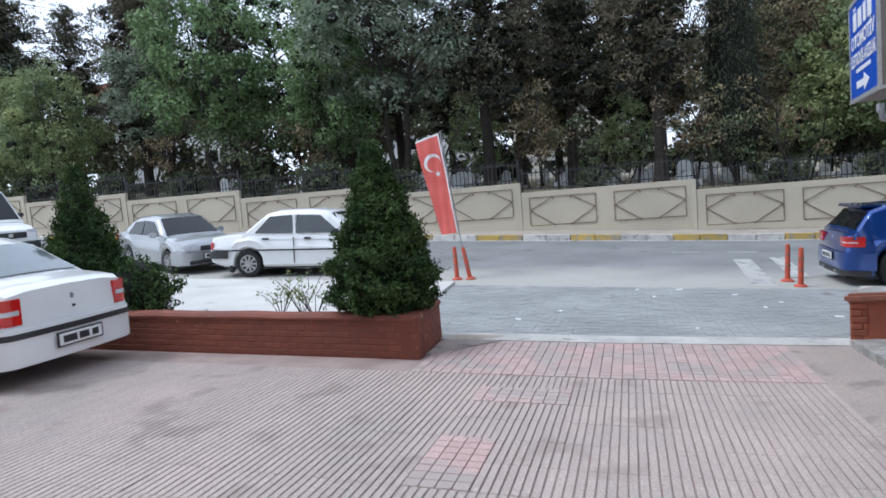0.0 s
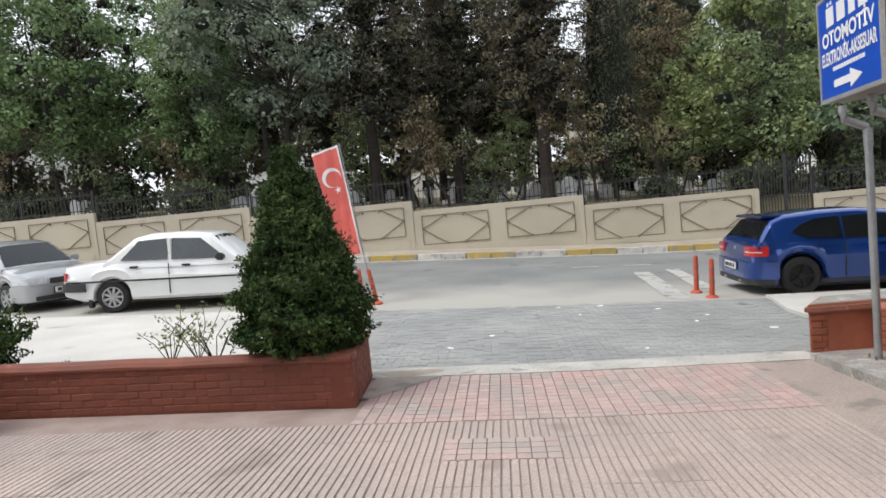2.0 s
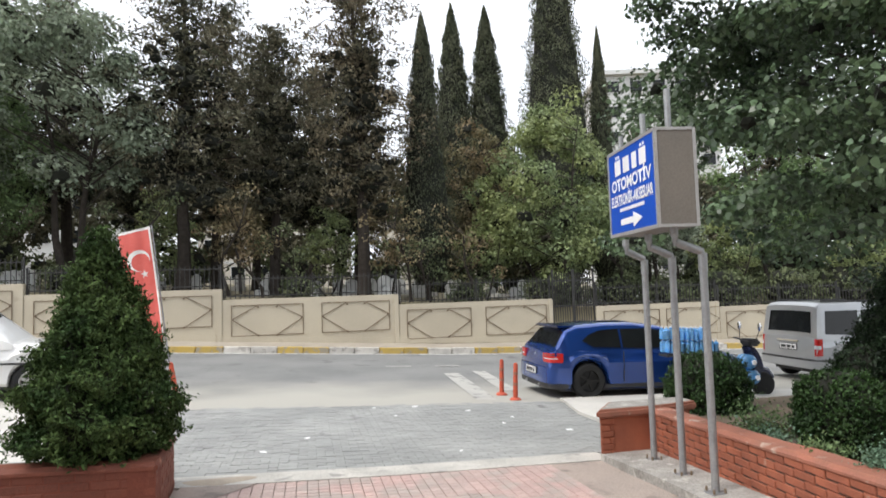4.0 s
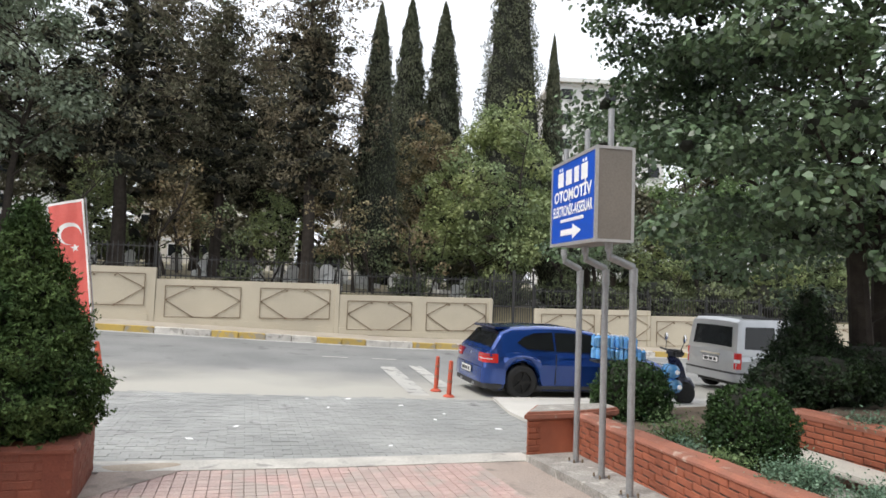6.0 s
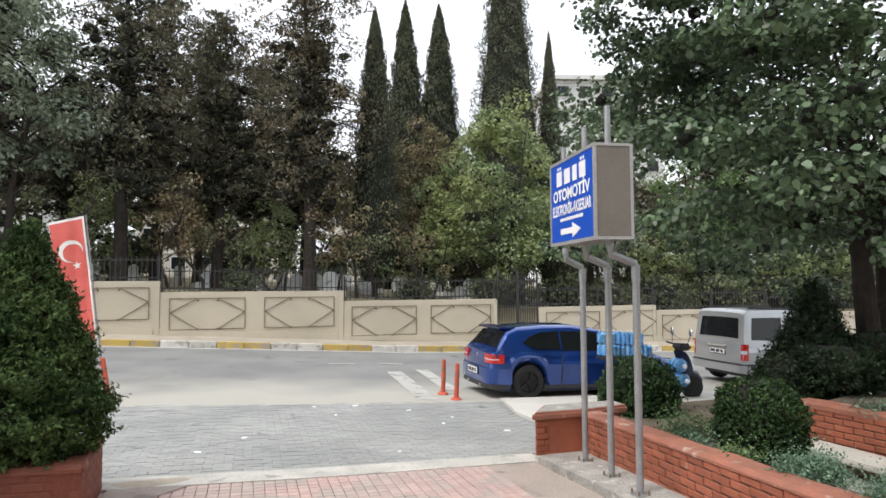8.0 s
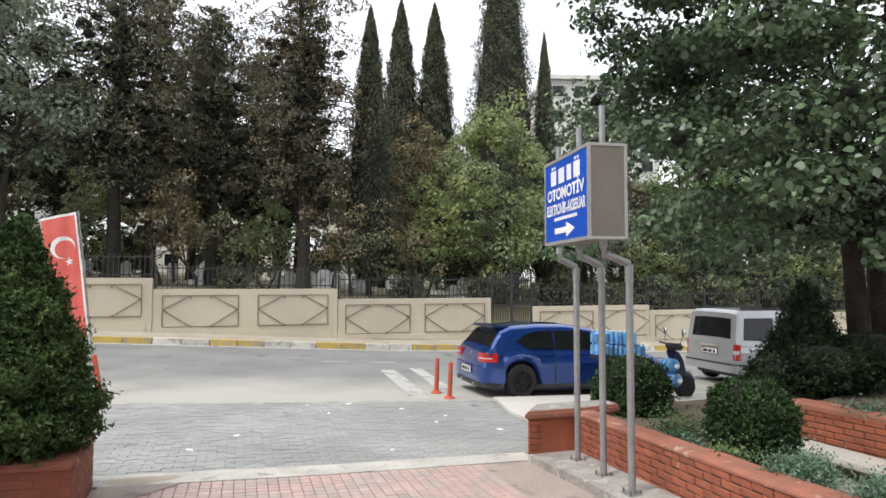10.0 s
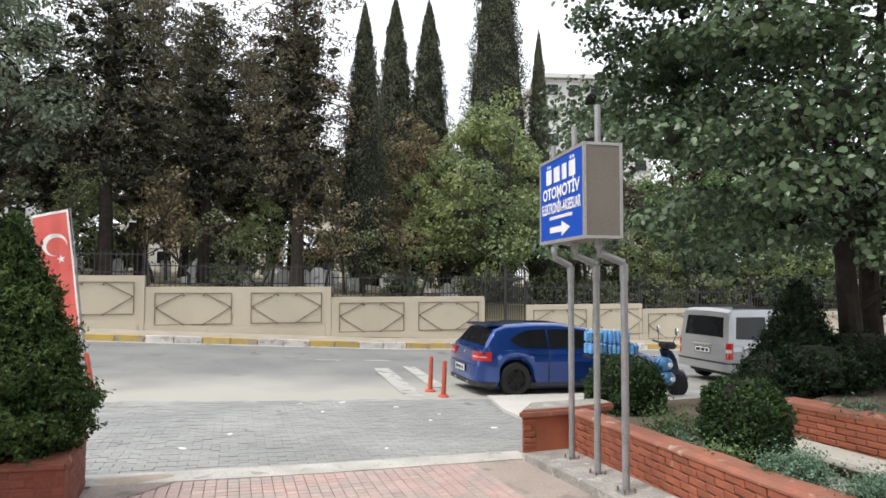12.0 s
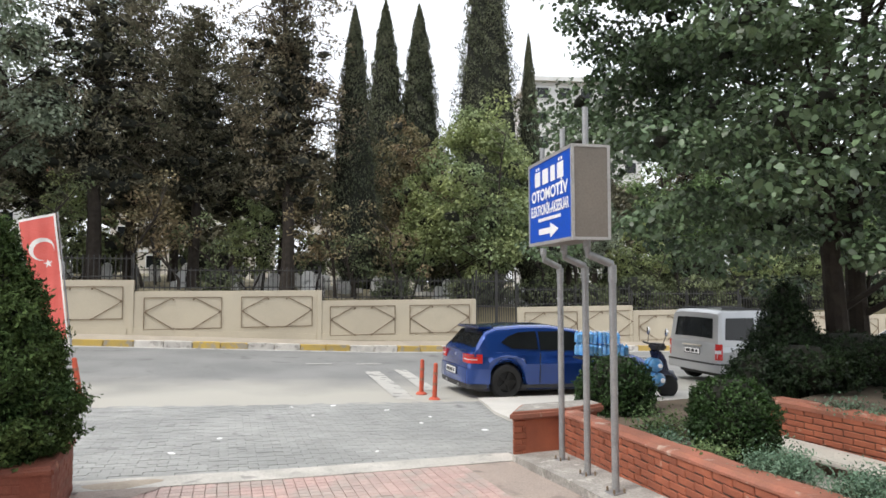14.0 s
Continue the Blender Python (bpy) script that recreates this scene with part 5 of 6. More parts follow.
def clipped_bush(name, m, profile, leaves, size, material, label, seed, lump=0.12, aspect=0.5, category="bush"):
    """A dense shrub whose outline is a profile of (height, radius), roughened into sprays."""
    global rng
    rng = np.random.default_rng(seed)
    b = empty(name, m, label, category, "shrubs")
    zs, rr = np.array([p[0] for p in profile]), np.array([p[1] for p in profile])
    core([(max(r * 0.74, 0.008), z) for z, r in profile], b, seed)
    # more leaves where the outline is wide; they sit in short sprays that stick out and up
    per = 12
    ns = leaves // per
    fz = np.linspace(zs[0], zs[-1], 400)
    wgt = np.interp(fz, zs, rr) + 0.05
    z = rng.choice(fz, ns, p=wgt / wgt.sum()) + rng.uniform(-0.01, 0.01, ns)
    a = rng.uniform(0, 2 * np.pi, ns)
    r0 = np.interp(z, zs, rr)
    ln = np.array([noise.noise(Vector((math.cos(p) * q * 4.5 + seed, math.sin(p) * q * 4.5, w * 4.5))) + 0.6 * noise.noise(Vector((math.cos(p) * q * 11 + seed, math.sin(p) * q * 11, w * 11))) for p, q, w in zip(a, r0, z)])
    r = r0 * (1 + lump * ln * 1.9 + 0.35 * lump * np.sin(z * 19 + 2.2 * np.sin(a * 2 + seed) + a)) * (1 - 0.18 * rng.uniform(0, 1, ns) ** 2)
    root = np.stack([r * np.cos(a), r * np.sin(a), z], 1)
    way = np.stack([np.cos(a), np.sin(a), 0.55 + 0 * a], 1) + rng.normal(size=(ns, 3)) * 0.45
    way /= np.linalg.norm(way, axis=1)[:, None]
    ln2 = rng.uniform(0.6, 1.7, ns) * size * 1.5
    k = np.repeat(np.arange(ns), per)
    f = rng.uniform(-0.6, 1.0, ns * per)
    pts = root[k] + way[k] * (f * ln2[k])[:, None] + rng.normal(size=(ns * per, 3)) * size * 0.28
    a = a[k]
    out = np.stack([np.cos(a), np.sin(a), 0.35 + 0 * a], 1)
    sub("foliage", leaf_mesh("foliage", pts, size, material, aspect, out, spread=1.1), b)
    return b


CONE = [(0.0, 0.28), (0.1, 0.46), (0.3, 0.58), (0.5, 0.58), (0.77, 0.49), (1.08, 0.37), (1.39, 0.26), (1.71, 0.14), (1.9, 0.06), (2.0, 0.02)]
clipped_bush("conifer_shrub", pose(-2.6, 6.62, 0.42), [(z, r * 0.95) for z, r in CONE], 60000, 0.044, M_THUJA, "bushy cone-shaped evergreen in the brick planter", 3, lump=0.2, aspect=0.36)
clipped_bush("conifer_shrub", pose(-7.0, 6.75, 0.55), [(z * 1.0, r * 0.86) for z, r in CONE], 26000, 0.06, M_THUJA, "cone-shaped evergreen behind the white car", 8, lump=0.16, aspect=0.26)
clipped_bush("low_evergreen", pose(-6.15, 6.72, 0.5), [(0, 0.2), (0.12, 0.38), (0.35, 0.46), (0.6, 0.34), (0.75, 0.05)], 6000, 0.06, M_THUJA, "low spreading evergreen in the brick planter", 5, lump=0.2, aspect=0.38)


def ball(h, r):
    return [(h * (0.5 - 0.5 * math.cos(math.pi * k / 10)), max(0.03, r * math.sin(math.pi * k / 10) ** 0.75)) for k in range(11)]


clipped_bush("box_bush", pose(4.05, 7.85, -0.1), ball(1.0, 0.48), 20000, 0.037, M_BOX, "rounded clipped evergreen bush", 11, 0.1, 0.55)
clipped_bush("box_bush", pose(3.70, 5.45, 0.14), ball(0.84, 0.385), 22000, 0.03, M_BOX, "glossy rounded bush overhanging the wall", 12, 0.1, 0.55)
clipped_bush("dark_shrub", pose(6.3, 6.9, 0.45), ball(0.62, 0.6), 12000, 0.045, M_DARK, "dark spreading shrub in the raised bed", 13, 0.2, 0.5)
clipped_bush("dark_shrub", pose(7.5, 7.2, 0.45), ball(0.72, 0.85), 15000, 0.045, M_DARK, "dark spreading shrub in the raised bed", 14, 0.2, 0.5)
clipped_bush("dark_cypress_shrub", pose(6.9, 7.7, 0.45), [(z * 0.72, r * 1.0) for z, r in CONE], 16000, 0.05, M_DARK, "dark pointed evergreen in the raised bed", 15, 0.14, 0.4)
clipped_bush("dark_shrub", pose(5.85, 7.15, 0.15), ball(0.8, 0.45), 9000, 0.042, M_DARK, "dark spreading shrub in the raised bed", 16, 0.2, 0.5)
clipped_bush("dark_shrub", pose(5.85, 4.9, 0.45), ball(0.6, 0.42), 5000, 0.05, M_DARK, "low clipped shrub at the end of the bed", 18, 0.15, 0.5)


def tuft(x, y, z, r, n, size, material, label, name="low_plant", h=0.6):
    global rng
    p = rng.normal(size=(n, 3)) * np.array([r * 0.5, r * 0.5, r * 0.32 * h])
    p[:, 2] = np.abs(p[:, 2]) + 0.01
    t = empty(name, pose(x, y, z), label, "plant", "low plants")
    bm = bmesh.new()
    for k in range(9):
        a = k * 2.4
        tube(bm, [(0, 0, -0.03), (r * 0.3 * math.cos(a), r * 0.3 * math.sin(a), r * 0.25 * h), (r * 0.6 * math.cos(a), r * 0.6 * math.sin(a), r * 0.4 * h)], [0.006, 0.005, 0.003], 4, caps=False)
    part("stem", bm, M_BARK, t)
    sub("leaves", leaf_mesh("leaves", p, size, material, 0.6, np.array([[0, 0, 0.8]]), spread=0.8), t)


for x, y, r in ((2.76, 4.2, 0.2), (2.84, 4.0, 0.25), (2.95, 4.15, 0.22), (2.76, 3.52, 0.26), (2.9, 3.4, 0.28), (2.72, 3.25, 0.24), (3.0, 3.6, 0.22)):
    tuft(x, y, 0.54, r * 0.62, 1900, 0.021, M_SEDUM, "grey-green fleshy creeper spilling over the wall", h=1.7)
for x, y, r in ((3.2, 5.9, 0.3), (3.1, 5.6, 0.24), (3.4, 6.1, 0.3)):
    tuft(x, y, 0.32, r, 700, 0.034, M_GREEN if x > 3.15 else M_SEDUM, "straggly yellow-green plant on dry earth", h=1.3)
tuft(2.88, 4.8, 0.49, 0.17, 400, 0.03, M_GREEN, "small pale weed at the wall's edge", h=1.0)
for x, y in ((5.35, 5.6), (5.4, 5.2), (5.5, 4.75)):
    tuft(x, y, 0.52, 0.25, 420, 0.035, M_SEDUM, "grey-green fleshy creeper on the raised bed", h=0.8)
tuft(-4.93, 6.45, 0.5, 0.09, 200, 0.03, M_SEDUM, "small grey rosette on the planter's edge", h=1.4)


# thin rose stems in the planter
def rose(x, y, z, seed):
    r = random.Random(seed)
    t = empty("rose_bush", pose(x, y, z), "thin leggy rose stems with few leaves", "plant", "low plants")
    bm = bmesh.new()
    tips = []
    for k in range(9):
        a, ln = r.uniform(0, 6.28), r.uniform(0.25, 0.55)
        p1 = Vector((0.4 * ln * math.cos(a), 0.3 * ln * math.sin(a), ln * 0.55))
        p2 = p1 + Vector((0.4 * ln * math.cos(a + 0.5), 0.3 * ln * math.sin(a + 0.5), ln * 0.35))
        tube(bm, [(0, 0, -0.05), p1, p2], [0.006, 0.004, 0.0025], 5, caps=False)
        tips += [tuple(p1), tuple(p2)]
    part("stem", bm, M_BARK, t)
    pts, out = clumps(np.array(tips), np.full(len(tips), 0.06), 7)
    sub("leaves", leaf_mesh("leaves", pts, 0.04, M_LIME, 0.6, out), t)


rose(-3.75, 6.75, 0.48, 1)
rose(-3.5, 6.6, 0.47, 2)
rose(-3.95, 6.6, 0.49, 4)


# ---- trees of the cemetery ----
def place(proto, x, y, s=1.0, turn=0.0, sz=None):
    return copy_thing(proto, pose(x, y, T(x, y) - 0.05, 0, 0, turn) @ Matrix.Diagonal((s, s, sz or s, 1)))


def put(proto, x, y, s=1.0, turn=0.0):
    proto.matrix_world = pose(x, y, T(x, y) - 0.05, 0, 0, turn) @ Matrix.Diagonal((s, s, s, 1))


pineA = conifer(14.6, 3.4, 4.0, 18000, "tall dark pine with a bare lower trunk", 0.3, M_PINE, 21)
pineB = conifer(15.2, 3.2, 4.3, 18000, "tall dark pine with browned needles", -0.4, M_PINEB, 22)
pineC = conifer(13.6, 3.3, 4.2, 17000, "dark pine with high ragged crown", 0.6, M_PINE, 23)
put(pineA, -5.8, 27.6)
put(pineB, 1.5, 27.0, 1.0, 40)
put(pineC, -2.2, 29.8, 0.92, 100)
for k, (p, x, y, s, tn) in enumerate(((pineB, -5.4, 34.6, 0.96, 200), (pineC, -0.6, 34.5, 0.98, 20), (pineC, -10.2, 37.5, 0.85, 310), (pineA, -3.6, 37.0, 0.9, 60), (pineA, 2.0, 35, 0.92, 170), (pineC, -12.5, 35, 1.15, 250),
                                      (pineC, -14.5, 32, 1.05, 80), (pineA, -22.5, 33, 1.1, 160), (pineB, -27.6, 31.5, 1.0, 220),
                                      (pineC, -31, 35, 1.1, 330), (pineA, -36.5, 30, 1.15, 45), (pineB, -17.5, 37, 1.05, 95), (pineB, -41, 32, 1.2, 15), (pineA, -32.4, 31.2, 0.8, 120),
                                      (pineA, 16.5, 30, 0.62, 190), (pineC, 20, 33, 0.75, 240), (pineB, 25, 30, 0.8, 290), (pineA, 31, 31, 0.85, 130), (pineC, 12.0, 34, 0.6, 33))):
    place(p, x, y, s, tn)
cypA = cypress(24.0, 2.65, 28000, 31)
put(cypA, 14.2, 35.7)
cypB = cypress(17.8, 1.95, 18000, 32)
put(cypB, 10.1, 36.6)
for x, y, s, sz, tn in ((8.05, 36.9, 0.95, 1.0, 60), (4.4, 27.8, 0.66, 0.73, 200), (16.7, 34.9, 0.56, 0.93, 120)):
    place(cypB, x, y, s, tn, sz)
limeT = broadleaf("broadleaf_tree", 9.6, 3.35, 0.7, 22000, 0.175, M_LIME, "yellow-green leafy tree beside the gate", 41, stems=3, count=110, per_clump=0.8, trunk_r=0.11, squash=1.0, peak=0.4)
put(limeT, 10.0, 27.0, 1.0)
oakT = broadleaf("broadleaf_tree", 12.5, 4.2, 2.6, 17000, 0.2, M_OAK, "grey-green leafy tree with forking limbs", 42, stems=2, count=100, per_clump=0.95, trunk_r=0.19)
put(oakT, -9.7, 26.9, 0.95)
greenT = broadleaf("broadleaf_tree", 13.0, 3.6, 2.2, 16000, 0.2, M_GREEN, "fresh green leafy tree with an airy crown", 43, stems=2, count=90, per_clump=0.9, trunk_r=0.14, squash=1.0)
put(greenT, -20.0, 27.6, 1.0)
smallT = broadleaf("broadleaf_tree", 4.0, 1.35, 0.5, 5200, 0.11, M_LIME, "small yellow-green tree behind the railings", 45, stems=2, count=45, per_clump=0.4, trunk_r=0.05, squash=1.0)
put(smallT, 0.2, 29.5, 1.0, 30)
brownT = broadleaf("broadleaf_tree", 9.0, 2.2, 2.2, 9000, 0.17, M_AUTUMN, "browning leafy tree behind the railings", 44, stems=2, count=60, per_clump=0.7, trunk_r=0.1, squash=1.0)
put(brownT, 7.6, 31.0, 1.0)
for p, x, y, s, tn in ((greenT, -15.8, 29.5, 0.85, 190), (limeT, -28.6, 25.9, 0.78, 40), (oakT, -24.5, 29.5, 0.8, 300), (limeT, -33, 27, 0.8, 200), (oakT, -38, 30, 1.0, 20), (greenT, -12.9, 27.0, 0.7, 77),
                       (smallT, 6.9, 27.2, 1.0, 120), (oakT, 15.0, 26.6, 0.5, 60), (smallT, 18.6, 26.8, 1.1, 250), (greenT, 22.3, 28.0, 0.82, 140), (oakT, 28, 27, 0.75, 15), (brownT, -3.8, 31, 0.55, 90), (smallT, -7.4, 33, 1.2, 10), (brownT, 3.2, 32, 0.6, 222), (greenT, 31, 24.9, 0.6, 70), (oakT, 37, 26, 0.9, 170), (smallT, 24.5, 25.0, 1.0, 10), (smallT, 27.0, 25.2, 1.1, 130), (oakT, 43, 28, 1.0, 250)):
    place(p, x, y, s, tn)
for k, (x, y, h) in enumerate(((3.2, 25.3, 3.4), (4.0, 25.6, 2.6), (-2.6, 26.4, 3.8), (-0.8, 26.8, 3.0), (6.0, 25.2, 3.2), (-8.4, 26.2, 4.0), (-3.9, 27.3, 4.2), (12.6, 25.6, 2.8), (-13.8, 26.0, 3.6), (-16.8, 25.8, 3.8), (-22.6, 26.0, 3.6), (0.6, 29.8, 4.4))):
    sapling(x, y, h, 300 + k)
# undergrowth along the fence
shrub = clipped_bush("wild_shrub", pose(0, 0, 0), ball(1.5, 1.1), 2600, 0.145, M_WILD, "wild undergrowth behind the railings", 51, 0.35, 0.55)
put(shrub, -12.8, 25.2)
for x, y, s in ((-9.5, 26, 0.7), (-17, 26.5, 0.8), (-21.5, 27, 0.9), (-25, 25.8, 0.9), (-30, 25.6, 1.0), (26, 31, 1.8), (31, 29, 1.9), (23, 34, 1.9), (34, 33, 2.0), (29, 36, 2.2), (27.5, 24.9, 1.1), (32.5, 24.8, 1.2), (36, 24.8, 1.3), (40, 25, 1.4), (5.6, 25.6, 0.6), (12.5, 25.8, 0.9), (14.5, 25.2, 0.85), (17.5, 25.6, 1.1), (20.5, 25.2, 1.1), (24, 25.5, 1.2), (-1.2, 26.2, 0.55), (8.9, 25.7, 0.75), (10.1, 26.0, 0.85),
                (-2, 44, 1.6), (4, 45, 1.5), (-9, 46, 1.7), (-14, 43, 1.6), (-20, 44, 1.8), (9, 46, 1.5), (15, 46, 1.6), (20, 38, 1.6), (-27, 42, 1.8), (28, 36, 1.7)):
    place(shrub, x, y, s, x * 37)


# ---- the depth of the wood, too far to tell tree from tree ----
rng = np.random.default_rng(77)
n = 640
wx = rng.uniform(-62, 48, n)
top = np.where(wx < 3, 11.0, np.where(wx < 26, 10.5, 9.0))
wz = 2.2 + (top - 2.2) * rng.uniform(0, 1, n) ** 0.8
wy = 46 + rng.uniform(-2.5, 2.5, n) - 0.004 * (wx + 5) ** 2
keep = (wz > 5.2) | (rng.uniform(0, 1, n) < 0.5)
pts, out = clumps(np.stack([wx, wy, wz], 1)[keep], rng.uniform(1.1, 2.0, keep.sum()), 105, 0.8)
tagged(new("far_wood", leaf_mesh("far_wood", pts, 0.5, M_PINE, 0.5, out * 0.4)), "dark mass of trees deep in the cemetery", "wood", kind="stuff")

# ---- gravestones ----
def gravestone(x, y, w, h, turn):
    g = empty("gravestone", pose(x, y, T(x, y) - 0.02, 0, random.uniform(-3, 3), turn), "pale upright gravestone behind the railings", "gravestone", "gravestones")
    bm = bmesh.new()
    prism(bm, [(-w / 2, 0), (w / 2, 0), (w / 2, h * 0.8), (w * 0.3, h * 0.94), (0, h), (-w * 0.3, h * 0.94), (-w / 2, h * 0.8)], "y", -0.05, 0.05)
    part("slab", bm, M_STONE, g)
    part("grave_border", boxed(-w * 0.6, w * 0.6, -1.5, 0.1, -0.1, 0.22, bevel=0.01), M_STONE, g)


rr_ = random.Random(5)
for k in range(64):
    x = rr_.uniform(-20, 16)
    gravestone(x, 27.5 + (k % 8) * 1.7 + rr_.uniform(-0.4, 0.4), rr_.uniform(0.4, 0.62), rr_.uniform(0.65, 1.1), rr_.uniform(-12, 12))


# ---- apartment houses far behind ----
def house(x, y, w, d, floors, bays, wall_mat, label, turn=0.0, base=2.0, flat=False):
    b = empty("apartment_building", pose(x, y, base, 0, 0, turn), label, "building", "far buildings")
    h = floors * 2.9
    part("wall", boxed(-w / 2, w / 2, 0, d, -3, h), wall_mat, b)
    bm = bmesh.new()
    prism(bm, [(-w / 2 - 0.4, h), (w / 2 + 0.4, h), (w / 2 - 1, h + 1.1), (-w / 2 + 1, h + 1.1)], "y", -0.4, d + 0.4)
    if flat:
        bm.free()
        bm = boxed(-w / 2 - 0.5, w / 2 + 0.5, -0.6, d + 0.5, h, h + 0.5)
    part("roof", bm, wall_mat if flat else M_ROOFT, b)
    fr = finish("window", boxed(-0.75, 0.75, -0.08, 0.0, 0.0, 1.4), M_FACADEW)
    pn = finish("pane", boxed(-0.66, 0.66, -0.10, -0.08, 0.09, 1.31), M_GLASS)
    for f in range(floors):
        part("floor_band", boxed(-w / 2 - 0.05, w / 2 + 0.05, -0.1, 0.0, f * 2.9 + 2.55, f * 2.9 + 2.8), M_FACADEW, b)
        for k in range(bays):
            o = new("window", fr)
            o.parent = b
            o.location = (-w / 2 + w * (k + 0.5) / bays, -0.002, f * 2.9 + 0.9)
            p = new("pane", pn)
            p.parent = o
    return b


house(38.6, 63, 13, 12, 8, 5, M_FACADEW, "white apartment house behind the trees", -14, flat=True)
house(15, 74, 14, 12, 3, 5, M_FACADE, "cream apartment house behind the trees", -6)
house(-4, 70, 16, 12, 3, 6, M_FACADE, "cream apartment house behind the trees", 0, 2.4)
house(-24, 66, 16, 12, 3, 6, M_FACADEW, "white apartment house behind the trees", 8, 3.2)
house(58, 40, 18, 12, 4, 6, M_FACADE, "cream apartment house down the street", -55, -1)
house(-46, 56, 16, 12, 4, 6, M_FACADEW, "white apartment house behind the trees", 22, 3.5)

# ---- linden over the raised bed ----
linden = broadleaf("linden_tree", 9.4, 4.45, 1.4, 118000, 0.088, M_LINDEN, "large-leaved tree spreading over the raised bed", 61, stems=2, count=400, per_clump=0.72, flat=0.42, trunk_r=0.18, squash=1.0, broad=True, apart=0.5, hollow=0.2, limbs=9, lean=0.1, boxy=0.7, spread=0.7, dense=0.7)
linden.matrix_world = pose(7.75, 7.65, 0.3, 0, 0, -150)

# ---- scooter with water bottles ----
sz = G(7.1, 11.4) + 0.04
scooter = empty("delivery_scooter", pose(6.3, 11.35, sz, 0, 2, -3) @ Matrix.Scale(0.98, 4), "dark scooter on the pavement, loaded with water bottles", "scooter")
for x in (0.0, 1.38):
    wheel(scooter, x, 0, 0.235, 0.11, M_RIM, -1, 5)
bm = bmesh.new()
prism(bm, [(-0.30, 0.42), (-0.22, 0.72), (0.55, 0.70), (0.62, 0.45), (0.72, 0.30), (1.02, 0.28), (1.0, 0.20), (0.55, 0.18), (0.1, 0.24)], "y", -0.17, 0.17)
bmesh.ops.bevel(bm, geom=bm.edges[:], offset=0.03, segments=2, affect="EDGES")
part("body", bm, M_SCOOT, scooter, smooth=40)
bm = bmesh.new()
prism(bm, [(0.96, 0.20), (1.08, 0.26), (1.32, 0.56), (1.24, 0.82), (1.10, 0.99), (1.02, 0.99), (1.10, 0.76), (1.02, 0.36)], "y", -0.17, 0.17)
bmesh.ops.bevel(bm, geom=bm.edges[:], offset=0.035, segments=2, affect="EDGES")
part("leg_shield", bm, M_SCOOT, scooter, smooth=40)
part("front_mudguard", tube(bmesh.new(), [(1.12, 0, 0.40), (1.28, 0, 0.52), (1.46, 0, 0.50), (1.6, 0, 0.36)], [0.05, 0.075, 0.075, 0.04], 10), M_SCOOT, scooter, smooth=50)
part("fork", tube(bmesh.new(), [(1.38, 0.07, 0.24), (1.2, 0.05, 0.9)], [0.025, 0.025], 8), M_TRIM, scooter)
part("seat", boxed(-0.28, 0.5, -0.15, 0.15, 0.70, 0.80, bevel=0.035), M_TRIM, scooter, smooth=40)
part("handlebar_cover", boxed(1.0, 1.26, -0.16, 0.16, 0.98, 1.12, bevel=0.04), M_TRIM, scooter, smooth=40)
part("handlebar", tube(bmesh.new(), [(1.02, -0.36, 1.12), (1.1, -0.15, 1.08), (1.1, 0.15, 1.08), (1.02, 0.36, 1.12)], [0.02] * 4, 8), M_TRIM, scooter)
for s in (1, -1):
    mi = part("mirror_stalk", tube(bmesh.new(), [(1.08, 0.25 * s, 1.12), (1.12, 0.3 * s, 1.30)], [0.008] * 2, 6), M_TRIM, scooter)
    bm = bmesh.new()
    bmesh.ops.create_uvsphere(bm, u_segments=14, v_segments=10, radius=0.075, matrix=pose(1.12, 0.31 * s, 1.36) @ Matrix.Diagonal((0.35, 0.8, 1.1, 1)))
    part("mirror", bm, M_CHROME, mi, "round chrome mirror", smooth=60)


def bottle(x, y, z, lay, m, turn=0.0, r=0.135, h=0.42):
    b = empty("water_bottle", Matrix.Translation(scooter.location) @ pose(0, 0, 0, 0, 2, -3) @ pose(x, y, z, 90 if lay else 0, 0, turn), "large blue plastic water bottle on the scooter", "bottle", "water bottles")
    prof = [(r * 0.8, 0), (r, 0.03 * h / 0.42)]
    for k in range(4):
        z0, q = (0.05 + k * 0.065) * h / 0.42, h / 0.42
        prof += [(r, z0), (r, z0 + 0.035 * q), (r * 0.93, z0 + 0.045 * q), (r * 0.93, z0 + 0.055 * q)]
    prof += [(r, h * 0.74), (r * 0.85, h * 0.84), (r * 0.32, h * 0.93), (r * 0.28, h)]
    part("shell", lathe(bmesh.new(), prof, 12), m, b, smooth=40)
    part("cap", lathe(bmesh.new(), [(r * 0.32, h), (r * 0.32, h + 0.07 * h), (r * 0.25, h + 0.08 * h)], 10), M_LETTER, b)


for k in range(11):
    for j in range(2):
        for i in range(3):
            if k < 9 or j == 0:
                bottle(-0.66 + 0.098 * k + rr_.uniform(-0.012, 0.012), -0.1 + 0.1 * i, 0.84 + 0.235 * j + rr_.uniform(0, 0.03), False, M_BOTTLE, r=0.047, h=0.225)
part("rack", boxed(-0.72, 0.46, -0.17, 0.17, 0.80, 0.835, bevel=0.006), M_TRIM, scooter, "black load rack")
bottle(0.98, 0.0, 0.40, True, M_BOTTLE, h=0.36)
bottle(0.93, 0.02, 0.68, True, M_BOTTLE, h=0.36)
bottle(0.70, 0.1, 0.42, True, M_BOTTLE, h=0.36)

